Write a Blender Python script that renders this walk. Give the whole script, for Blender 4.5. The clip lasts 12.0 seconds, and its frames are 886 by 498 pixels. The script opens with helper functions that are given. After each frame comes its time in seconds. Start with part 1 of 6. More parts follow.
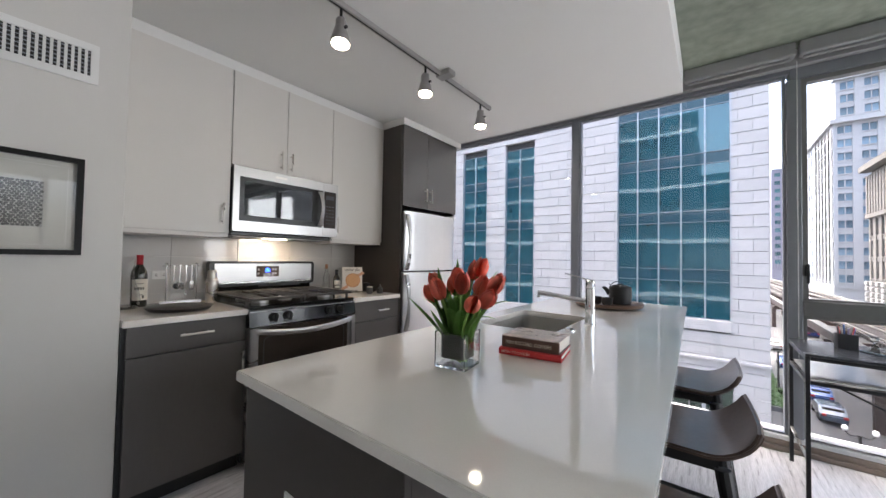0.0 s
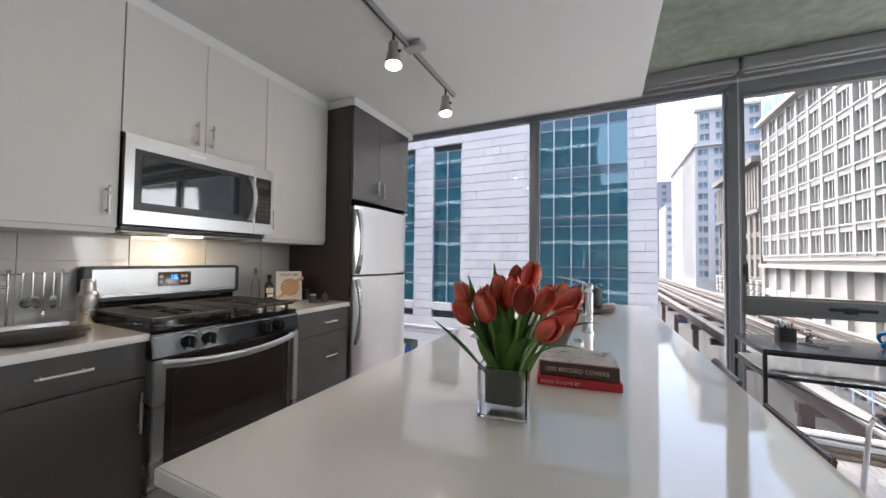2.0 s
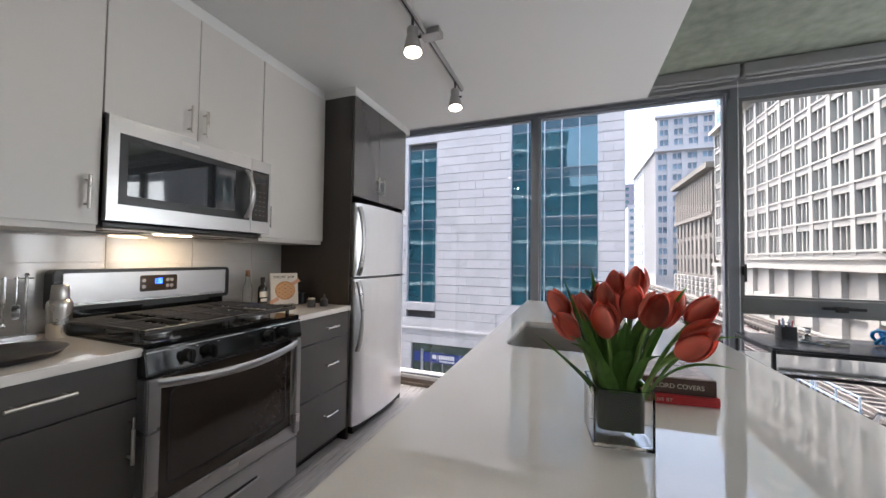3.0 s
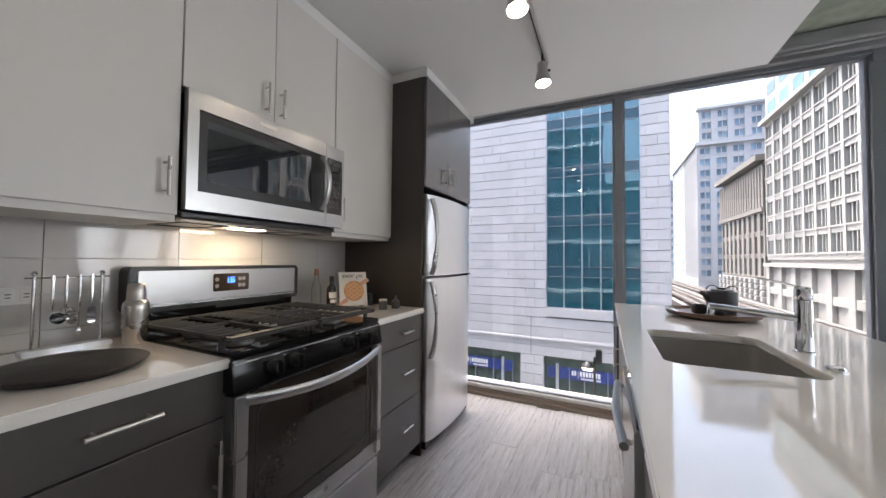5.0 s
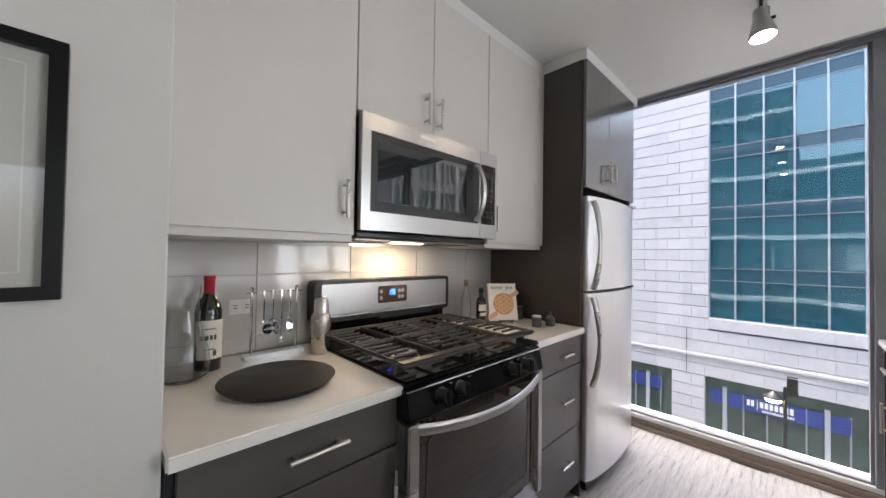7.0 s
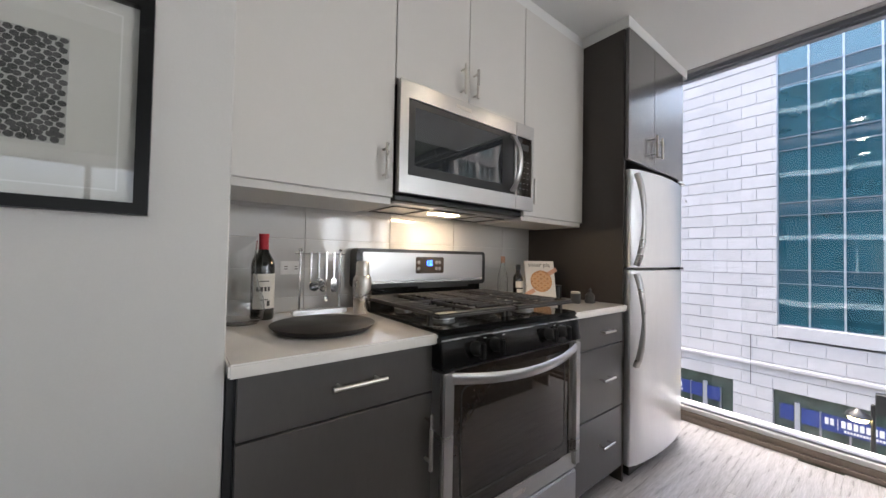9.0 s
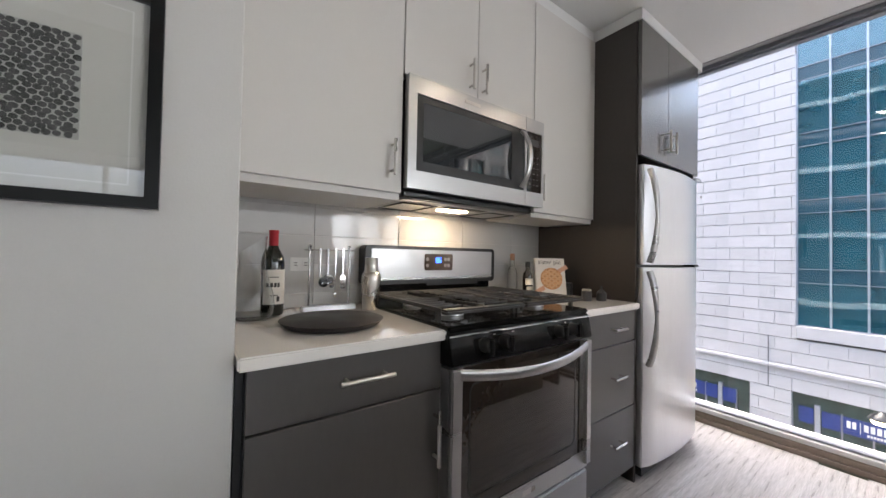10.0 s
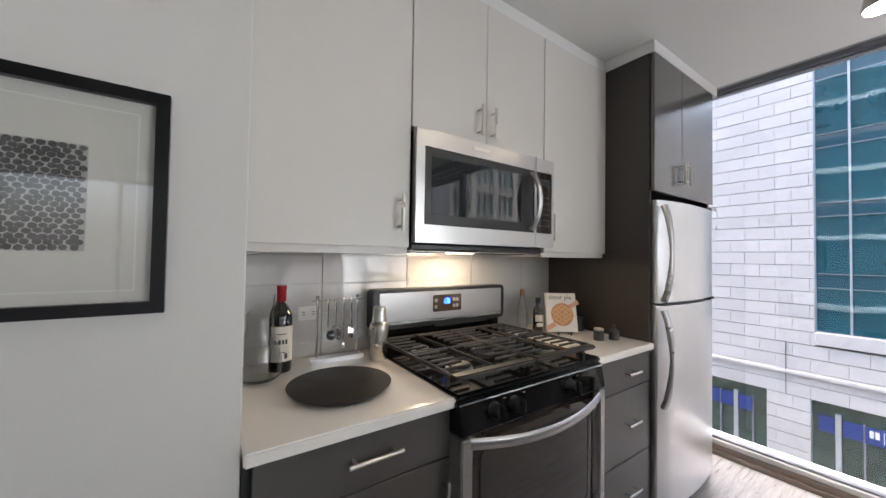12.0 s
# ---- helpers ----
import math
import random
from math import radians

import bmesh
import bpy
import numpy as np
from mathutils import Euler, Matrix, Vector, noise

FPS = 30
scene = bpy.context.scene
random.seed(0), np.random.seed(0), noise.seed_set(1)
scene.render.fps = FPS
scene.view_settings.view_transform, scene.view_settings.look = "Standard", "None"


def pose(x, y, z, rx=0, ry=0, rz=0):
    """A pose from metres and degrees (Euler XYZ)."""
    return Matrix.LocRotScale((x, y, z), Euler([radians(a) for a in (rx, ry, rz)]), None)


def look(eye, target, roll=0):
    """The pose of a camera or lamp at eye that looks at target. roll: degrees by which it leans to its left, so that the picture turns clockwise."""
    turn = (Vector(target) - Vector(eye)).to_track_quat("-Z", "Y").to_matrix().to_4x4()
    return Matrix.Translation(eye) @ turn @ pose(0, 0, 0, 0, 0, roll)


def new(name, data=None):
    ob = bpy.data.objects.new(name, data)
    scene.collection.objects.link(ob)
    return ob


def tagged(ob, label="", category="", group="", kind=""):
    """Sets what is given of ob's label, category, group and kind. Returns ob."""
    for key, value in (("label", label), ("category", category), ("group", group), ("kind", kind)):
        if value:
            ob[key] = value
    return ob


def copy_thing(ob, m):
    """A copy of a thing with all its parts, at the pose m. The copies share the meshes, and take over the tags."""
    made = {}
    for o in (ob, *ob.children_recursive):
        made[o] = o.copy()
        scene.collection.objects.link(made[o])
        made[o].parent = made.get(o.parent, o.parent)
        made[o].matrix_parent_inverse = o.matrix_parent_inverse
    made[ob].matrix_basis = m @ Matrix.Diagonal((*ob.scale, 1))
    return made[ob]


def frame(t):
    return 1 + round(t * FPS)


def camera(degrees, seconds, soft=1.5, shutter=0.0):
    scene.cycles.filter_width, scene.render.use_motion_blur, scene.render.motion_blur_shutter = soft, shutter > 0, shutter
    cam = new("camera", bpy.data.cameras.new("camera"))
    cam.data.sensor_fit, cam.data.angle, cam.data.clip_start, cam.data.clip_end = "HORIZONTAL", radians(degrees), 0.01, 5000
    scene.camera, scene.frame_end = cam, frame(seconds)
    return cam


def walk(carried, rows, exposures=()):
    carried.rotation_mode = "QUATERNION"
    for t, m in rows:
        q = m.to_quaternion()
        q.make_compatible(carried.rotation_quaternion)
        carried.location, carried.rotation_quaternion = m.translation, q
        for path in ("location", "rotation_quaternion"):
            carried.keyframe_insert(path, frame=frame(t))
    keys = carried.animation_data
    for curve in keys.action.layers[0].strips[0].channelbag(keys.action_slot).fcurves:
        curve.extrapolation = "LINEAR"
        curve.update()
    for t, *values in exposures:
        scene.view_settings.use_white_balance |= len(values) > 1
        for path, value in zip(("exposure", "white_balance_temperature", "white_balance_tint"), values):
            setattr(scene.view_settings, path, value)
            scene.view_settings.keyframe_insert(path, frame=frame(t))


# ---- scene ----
cam = camera(104.4, 12.0)
PATH = [
    (0, (0.06, 0.01, 1.227), (-1.167, 1.589, 1.278), 1.0),
    (0.5, (-0.017, 0.011, 1.227), (-1.197, 1.626, 1.282), 1.0),
    (1, (-0.14, 0.065, 1.229), (-1.235, 1.738, 1.277), 0.9),
    (1.5, (-0.241, 0.109, 1.235), (-1.165, 1.882, 1.292), 0.7),
    (2, (-0.333, 0.117, 1.232), (-1.188, 1.925, 1.292), 0.7),
    (2.5, (-0.48, 0.105, 1.246), (-1.253, 1.949, 1.302), 0.7),
    (4.5, (-0.885, 0.207, 1.213), (-1.523, 2.101, 1.275), 0.6),
    (5, (-1.006, 0.223, 1.214), (-1.86, 2.031, 1.275), 0.5),
    (5.5, (-1.112, 0.226, 1.219), (-2.258, 1.864, 1.281), 0.8),
    (6, (-1.201, 0.237, 1.238), (-2.472, 1.78, 1.285), 0.9),
    (6.5, (-1.23, 0.255, 1.262), (-2.598, 1.713, 1.308), 0.8),
    (7, (-1.229, 0.271, 1.29), (-2.662, 1.666, 1.326), 0.9),
    (9, (-1.197, 0.265, 1.145), (-2.78, 1.488, 1.19), 1.1),
    (9.5, (-1.196, 0.26, 1.113), (-2.801, 1.453, 1.152), 1.1),
    (10, (-1.201, 0.273, 1.135), (-2.817, 1.451, 1.173), 1.1),
    (10.5, (-1.21, 0.275, 1.157), (-2.83, 1.448, 1.195), 1.1),
    (11, (-1.207, 0.27, 1.208), (-2.836, 1.43, 1.256), 0.9),
    (11.5, (-1.21, 0.266, 1.277), (-2.849, 1.412, 1.322), 0.9),
    (12, (-1.216, 0.279, 1.322), (-2.86, 1.417, 1.369), 0.9),
]
walk(cam, [(t, look(eye, target, roll)) for t, eye, target, roll in PATH], exposures=[(0, 2.92, 6400, 12), (4.5, 2.68, 6350, 12), (6.5, 3.03, 6400, 12), (12, 3.05, 6400, 12)])

# ---- world, sun, large lights ----
world = bpy.data.worlds.new("world")
scene.world = world
world.use_nodes = True
wn = world.node_tree.nodes
sky = wn.new("ShaderNodeTexSky")
sky.sky_type, sky.sun_disc = "NISHITA", False
sky.sun_elevation, sky.sun_rotation = radians(71), radians(288)
sky.dust_density, sky.air_density = 9.0, 1.0
world.node_tree.links.new(sky.outputs[0], wn["Background"].inputs[0])
wn["Background"].inputs[1].default_value = 0.15
sun = new("sun", bpy.data.lights.new("sun", "SUN"))
sun.data.energy, sun.data.angle, sun.data.color = 0.55, radians(24.0), (1.0, 0.96, 0.90)
sun.matrix_world = look((-9, 3, 28), (0, 0, 0))


def lamp(name, kind, m, watts, col=(1, 1, 1), size=0.1, size_y=None):
    ob = new(name, bpy.data.lights.new(name, kind))
    ob.data.energy, ob.data.color = watts, col
    if kind == "AREA":
        ob.data.shape, ob.data.size, ob.data.size_y = "RECTANGLE", size, size_y or size
    else:
        ob.data.shadow_soft_size = size
    ob.matrix_world = m
    return ob


lamp("east_window_daylight", "AREA", look((4.68, 0.45, 1.3), (0, 0.45, 1.0)), 2.5, (1.0, 0.95, 0.89), 5.2, 2.25)
lamp("north_window_daylight", "AREA", look((3.3, 3.40, 1.3), (2.6, 0, 1.0)), 19, (0.95, 0.98, 1.0), 2.5, 2.2)
SPOTS = (0.974, 1.59, 2.235)
for hy in SPOTS:
    s = lamp("track_spot", "SPOT", look((-1.33, hy, 2.235), (-1.43, hy + 0.05, 0.9)), 5.5, (1.0, 0.84, 0.66), 0.03)
    s.data.spot_size, s.data.spot_blend = radians(95), 0.8
lamp("hood_light", "AREA", look((-2.46, 1.25, 1.338), (-2.56, 1.25, 0.9)), 0.22, (1.0, 0.72, 0.45), 0.16, 0.05)


# ---- materials ----
def surface(name, col, rough=0.5, metal=0.0, var=0.06, scale=3.0, fine=60.0, bump=0.0, coat=0.0, stretch=(1, 1, 1), spread=0.0, spec=0.5):
    """Principled surface with a broad and a fine variation of colour and gloss, and a fine relief."""
    m = bpy.data.materials.new(name)
    m.use_nodes = True
    n, l = m.node_tree.nodes, m.node_tree.links
    b = n["Principled BSDF"]
    b.inputs["Metallic"].default_value = metal
    b.inputs["Coat Weight"].default_value = coat
    b.inputs["Coat Roughness"].default_value = 0.05
    b.inputs["Specular IOR Level"].default_value = spec
    tc, mp = n.new("ShaderNodeTexCoord"), n.new("ShaderNodeMapping")
    mp.inputs["Scale"].default_value = stretch
    l.new(tc.outputs["Object"], mp.inputs[0])
    big, small = n.new("ShaderNodeTexNoise"), n.new("ShaderNodeTexNoise")
    big.inputs["Scale"].default_value, small.inputs["Scale"].default_value = scale, fine
    big.inputs["Detail"].default_value, small.inputs["Detail"].default_value = 4, 3
    l.new(mp.outputs[0], big.inputs[0])
    l.new(mp.outputs[0], small.inputs[0])
    add = n.new("ShaderNodeMath")
    add.operation = "ADD"
    l.new(big.outputs[0], add.inputs[0])
    l.new(small.outputs[0], add.inputs[1])
    rg = n.new("ShaderNodeMapRange")
    rg.inputs["From Min"].default_value, rg.inputs["From Max"].default_value = 0.6, 1.4
    rg.inputs["To Min"].default_value, rg.inputs["To Max"].default_value = 1 - var, 1 + var
    l.new(add.outputs[0], rg.inputs["Value"])
    fac = rg.outputs[0]
    if spread:
        inf = n.new("ShaderNodeObjectInfo")
        r2 = n.new("ShaderNodeMapRange")
        r2.inputs["To Min"].default_value, r2.inputs["To Max"].default_value = 1 - spread, 1 + spread
        l.new(inf.outputs["Random"], r2.inputs["Value"])
        mu = n.new("ShaderNodeMath")
        mu.operation = "MULTIPLY"
        l.new(fac, mu.inputs[0])
        l.new(r2.outputs[0], mu.inputs[1])
        fac = mu.outputs[0]
    vm = n.new("ShaderNodeVectorMath")
    vm.operation = "SCALE"
    vm.inputs[0].default_value = col
    l.new(fac, vm.inputs["Scale"])
    l.new(vm.outputs[0], b.inputs["Base Color"])
    rr = n.new("ShaderNodeMapRange")
    rr.inputs["From Min"].default_value, rr.inputs["From Max"].default_value = 0.3, 0.7
    rr.inputs["To Min"].default_value, rr.inputs["To Max"].default_value = rough * 0.85, min(1, rough * 1.15)
    l.new(big.outputs[0], rr.inputs["Value"])
    l.new(rr.outputs[0], b.inputs["Roughness"])
    if bump:
        bp = n.new("ShaderNodeBump")
        bp.inputs["Strength"].default_value, bp.inputs["Distance"].default_value = 0.6, bump
        l.new(small.outputs[0], bp.inputs["Height"])
        l.new(bp.outputs[0], b.inputs["Normal"])
    return m


def glass(name, col=(1, 1, 1), rough=0.0, ior=1.45):
    m = bpy.data.materials.new(name)
    m.use_nodes = True
    b = m.node_tree.nodes["Principled BSDF"]
    b.inputs["Base Color"].default_value = (*col, 1)
    b.inputs["Roughness"].default_value = rough
    b.inputs["Transmission Weight"].default_value = 1
    b.inputs["IOR"].default_value = ior
    return m


def glow(name, col, power):
    m = bpy.data.materials.new(name)
    m.use_nodes = True
    b = m.node_tree.nodes["Principled BSDF"]
    b.inputs["Base Color"].default_value = (*col, 1)
    b.inputs["Emission Color"].default_value = (*col, 1)
    b.inputs["Emission Strength"].default_value = power
    return m


PAINT = surface("white_wall_paint", (0.61, 0.595, 0.565), 0.6, var=0.02, scale=1.2, fine=220, bump=0.0003)
CEIL = surface("ceiling_paint", (0.73, 0.73, 0.71), 0.7, var=0.02, scale=0.8, fine=150, bump=0.0003)
CONCRETE = surface("board_marked_concrete", (0.21, 0.235, 0.185), 0.75, var=0.35, scale=2.2, fine=14, bump=0.003)
WCAB = surface("white_cabinet_laminate", (0.63, 0.608, 0.572), 0.38, var=0.012, scale=1.5, fine=120)
GCAB = surface("charcoal_cabinet_laminate", (0.082, 0.074, 0.068), 0.36, var=0.08, scale=1.2, fine=90, stretch=(1, 1, 0.3), spec=0.8)
DDOOR = surface("dark_satin_door", (0.075, 0.069, 0.066), 0.20, var=0.06, scale=1.5, fine=60, coat=0.6)
DDOOR.node_tree.nodes["Principled BSDF"].inputs["IOR"].default_value = 1.8
DDOOR.node_tree.nodes["Principled BSDF"].inputs["Coat Roughness"].default_value = 0.22
BOWL = surface("satin_steel_bowl", (0.80, 0.77, 0.73), 0.42, 0.6, var=0.05, fine=80)
DPANEL = surface("dark_brown_cabinet_panel", (0.042, 0.034, 0.030), 0.4, var=0.1, scale=1.5, fine=60)
KICK = surface("black_toe_kick", (0.018, 0.018, 0.018), 0.5)
NICKEL = surface("satin_nickel", (0.62, 0.59, 0.55), 0.28, 1, var=0.04, fine=200)
STEEL = surface("brushed_stainless_steel", (0.50, 0.49, 0.48), 0.30, 1, var=0.04, scale=2, fine=60, stretch=(1, 0.1, 6))
FRIDGE = surface("brushed_stainless_fridge", (0.84, 0.84, 0.85), 0.34, 1, var=0.05, scale=2, fine=60, stretch=(4, 4, 0.2))
CHROME = surface("polished_chrome", (0.75, 0.75, 0.76), 0.06, 1, var=0.01)
ENAMEL = surface("black_enamel", (0.005, 0.005, 0.005), 0.08, var=0.1, spec=0.3)
BLACKPL = surface("black_plastic", (0.012, 0.012, 0.012), 0.32, var=0.1)
IRON = surface("cast_iron", (0.034, 0.031, 0.030), 0.48, var=0.2, fine=160, bump=0.0006)
OVGLASS = surface("dark_oven_glass", (0.030, 0.022, 0.017), 0.04, var=0.1, coat=0.2)
MWGLASS = surface("coated_black_glass", (0.010, 0.012, 0.014), 0.015, var=0.1, coat=1.0)
MWGLASS.node_tree.nodes["Principled BSDF"].inputs["IOR"].default_value = 1.7
QUARTZ = surface("white_quartz", (0.82, 0.785, 0.74), 0.055, var=0.03, scale=5, fine=260, coat=0.5)
TILE = surface("glazed_white_tile", (0.53, 0.53, 0.525), 0.07, var=0.015, scale=2, fine=20, bump=0.0006, spread=0.015, coat=0.4)
GROUT = surface("grout", (0.62, 0.61, 0.59), 0.8)
PLANK = surface("grey_oak_plank", (0.55, 0.53, 0.535), 0.30, var=0.36, spec=0.6, scale=5, fine=26, stretch=(9, 0.6, 1), bump=0.0006, spread=0.05)
SUBFLOOR = surface("floor_joint", (0.15, 0.14, 0.13), 0.7)
FRAME = surface("grey_anodised_frame", (0.27, 0.285, 0.315), 0.38, 0.4, var=0.05)
SASH = surface("dark_sash_frame", (0.22, 0.22, 0.22), 0.4, 0.3, var=0.05)
SILL = surface("bronze_grey_sill", (0.25, 0.20, 0.165), 0.40, 0.2, var=0.08)
SILLW = surface("pale_sill_profile", (0.70, 0.70, 0.70), 0.4, var=0.03)
SHADE = surface("grey_shade_cassette", (0.34, 0.34, 0.34), 0.5, var=0.04)
PANE = glass("window_glass", (0.97, 0.99, 0.985))
CLEAR = glass("clear_glass", (0.98, 0.99, 0.99))
GREENGL = glass("green_tinted_glass", (0.72, 0.80, 0.66))
BASEB = surface("dark_grey_baseboard", (0.07, 0.068, 0.065), 0.45)
STONE = surface("pale_limestone", (0.46, 0.455, 0.465), 0.7, var=0.07, scale=0.5, fine=4, bump=0.002, spread=0.06)
JOINT = surface("dark_stone_joint", (0.06, 0.06, 0.065), 0.9)
MULL = surface("pale_metal_mullion", (0.45, 0.48, 0.52), 0.35, 0.5)
ASPHALT = surface("asphalt", (0.085, 0.085, 0.09), 0.85, var=0.2, scale=0.3, fine=8)
PAVE = surface("concrete_pavement", (0.13, 0.13, 0.128), 0.85, var=0.12, scale=0.4, fine=5)
GRASS = surface("planting", (0.07, 0.12, 0.045), 0.9, var=0.4, scale=2, fine=15, bump=0.05)
WHITEF = surface("white_terracotta", (0.29, 0.283, 0.27), 0.6, var=0.08, scale=0.15, fine=2)
# pale bluish stone: distance haze is painted into the colour
TOWERF = surface("hazed_tower_stone", (0.37, 0.385, 0.41), 0.7, var=0.06, scale=0.05, fine=1)
BROWNF = surface("brown_granite", (0.155, 0.143, 0.132), 0.75, var=0.2, scale=0.4, fine=3)
FARWIN = surface("far_window_glass", (0.05, 0.125, 0.14), 0.06, var=0.35, scale=0.12, fine=0.6, spread=0.3)
# window colour lightened towards blue to imitate haze over the far towers
TOWERWIN = surface("hazed_tower_glass", (0.15, 0.23, 0.30), 0.12, var=0.3, scale=0.12, fine=0.6, spread=0.35)
STEELRUST = surface("painted_bridge_steel", (0.075, 0.05, 0.045), 0.6, var=0.25, scale=1, fine=9)
TIES = surface("weathered_ties", (0.10, 0.09, 0.085), 0.85, var=0.3, scale=1, fine=8)
RAIL = surface("worn_rail", (0.30, 0.28, 0.26), 0.4, 0.6)
BLUESIGN = surface("blue_sign_film", (0.016, 0.038, 0.19), 0.4, var=0.08)
WHITEPL = surface("white_plastic", (0.72, 0.72, 0.71), 0.4)
SHOPGL = surface("shop_glass", (0.055, 0.085, 0.07), 0.07, var=0.5, scale=0.7, fine=2.5)


def curtain_glass():
    """Teal coated glass, slightly wavy, so that what it mirrors ripples."""
    m = surface("teal_reflective_glass", (0.012, 0.070, 0.098), 0.0, 0.0, var=0.15, scale=0.25, fine=1.2, spread=0.12)
    n, l = m.node_tree.nodes, m.node_tree.links
    b = n["Principled BSDF"]
    b.inputs["IOR"].default_value = 2.3
    b.inputs["Specular Tint"].default_value = (0.72, 0.95, 1.0, 1)
    for k in list(b.inputs["Roughness"].links):
        l.remove(k)
    b.inputs["Roughness"].default_value = 0.02
    tc, no, bp, mp = n.new("ShaderNodeTexCoord"), n.new("ShaderNodeTexNoise"), n.new("ShaderNodeBump"), n.new("ShaderNodeMapping")
    mp.inputs["Scale"].default_value = (1.0, 1, 0.6)
    no.inputs["Scale"].default_value = 0.55
    no.inputs["Detail"].default_value = 0
    bp.inputs["Strength"].default_value, bp.inputs["Distance"].default_value = 1.0, 0.015
    l.new(tc.outputs["Object"], mp.inputs[0])
    l.new(mp.outputs[0], no.inputs[0])
    l.new(no.outputs[0], bp.inputs["Height"])
    l.new(bp.outputs[0], b.inputs["Normal"])
    return m


TEAL = curtain_glass()
BANDGL = surface("dark_spandrel_glass", (0.02, 0.07, 0.10), 0.03, var=0.1)

# ---- mesh helpers ----
ORIG = {}


def box(bm, x0, y0, z0, x1, y1, z1, bevel=0.0, seg=1, m=None):
    v = bmesh.ops.create_cube(bm, size=1)["verts"]
    for p in v:
        p.co = ((x0 + x1) / 2 + p.co.x * (x1 - x0), (y0 + y1) / 2 + p.co.y * (y1 - y0), (z0 + z1) / 2 + p.co.z * (z1 - z0))
    if bevel:
        es = list({e for p in v for e in p.link_edges})
        r = bmesh.ops.bevel(bm, geom=es, offset=bevel, segments=seg, affect="EDGES", clamp_overlap=True)
        v = r["verts"] + [p for p in v if p.is_valid]
    if m is not None:
        bmesh.ops.transform(bm, matrix=m, verts=list({p for p in v if p.is_valid}))
    return v


def bx(x0, y0, z0, x1, y1, z1, bevel=0.0, seg=1, m=None):
    bm = bmesh.new()
    box(bm, x0, y0, z0, x1, y1, z1, bevel, seg, m)
    return bm


def lathe(prof, cx=0, cy=0, cz=0, seg=28, bm=None, m=None):
    """Turns a profile of (radius, height) round the z axis."""
    bm = bm or bmesh.new()
    rings = []
    for r, z in prof:
        if r < 1e-5:
            rings.append([bm.verts.new((0, 0, z))])
        else:
            rings.append([bm.verts.new((r * math.cos(2 * math.pi * i / seg), r * math.sin(2 * math.pi * i / seg), z)) for i in range(seg)])
    for a, b in zip(rings, rings[1:]):
        for i in range(seg):
            j = (i + 1) % seg
            if len(a) == 1 and len(b) > 1:
                bm.faces.new((a[0], b[j], b[i]))
            elif len(b) == 1 and len(a) > 1:
                bm.faces.new((a[i], a[j], b[0]))
            elif len(a) > 1:
                bm.faces.new((a[i], a[j], b[j], b[i]))
    vs = [v for r in rings for v in r]
    bmesh.ops.transform(bm, matrix=Matrix.Translation((cx, cy, cz)) @ (m or Matrix()), verts=vs)
    bmesh.ops.recalc_face_normals(bm, faces=list({f for v in vs for f in v.link_faces}))
    return bm


def tube(pts, r, seg=10, bm=None, closed=False, flat=None):
    """A tube of radius r (or a list of radii) along pts; flat=(a, b) scales the two axes of its section."""
    bm = bm or bmesh.new()
    pts = [Vector(p) for p in pts]
    n = len(pts)
    rad = r if isinstance(r, (list, tuple)) else [r] * n
    fa, fb = flat or (1, 1)
    rings, up = [], None
    for i, p in enumerate(pts):
        if closed:
            d = pts[(i + 1) % n] - pts[i - 1]
        else:
            d = pts[min(i + 1, n - 1)] - pts[max(i - 1, 0)]
        d.normalize()
        if up is None:
            up = Vector((0, 0, 1)) if abs(d.z) < 0.9 else Vector((1, 0, 0))
        side = d.cross(up).normalized()
        up = side.cross(d).normalized()
        rings.append([bm.verts.new(p + (side * math.cos(2 * math.pi * k / seg) * fa + up * math.sin(2 * math.pi * k / seg) * fb) * rad[i]) for k in range(seg)])
    for i in range(n if closed else n - 1):
        a, b = rings[i], rings[(i + 1) % n]
        for k in range(seg):
            bm.faces.new((a[k], a[(k + 1) % seg], b[(k + 1) % seg], b[k]))
    if not closed:
        bm.faces.new(list(reversed(rings[0])))
        bm.faces.new(rings[-1])
    fs = list({f for q in rings for v in q for f in v.link_faces})
    bmesh.ops.recalc_face_normals(bm, faces=fs)
    return bm


def prism(outline, axis, a, b, bevel=0.0, seg=2):
    """Extrudes a flat outline of (u, v) along an axis from a to b. axis x: (y, z); y: (x, z); z: (x, y)."""
    bm = bmesh.new()

    def at(u, v, w):
        return {"x": (w, u, v), "y": (u, w, v), "z": (u, v, w)}[axis]
    lo = [bm.verts.new(at(u, v, a)) for u, v in outline]
    hi = [bm.verts.new(at(u, v, b)) for u, v in outline]
    bm.faces.new(lo)
    bm.faces.new(list(reversed(hi)))
    n = len(lo)
    for i in range(n):
        bm.faces.new((lo[i], hi[i], hi[(i + 1) % n], lo[(i + 1) % n]))
    bmesh.ops.recalc_face_normals(bm, faces=bm.faces[:])
    if bevel:
        bmesh.ops.bevel(bm, geom=bm.edges[:], offset=bevel, segments=seg, affect="EDGES", clamp_overlap=True)
    return bm


def rounded(x0, y0, x1, y1, r, n=6):
    out = []
    for cx, cy, a in ((x1 - r, y1 - r, 0), (x0 + r, y1 - r, 90), (x0 + r, y0 + r, 180), (x1 - r, y0 + r, 270)):
        for i in range(n + 1):
            t = radians(a + 90 * i / n)
            out.append((cx + r * math.cos(t), cy + r * math.sin(t)))
    return out


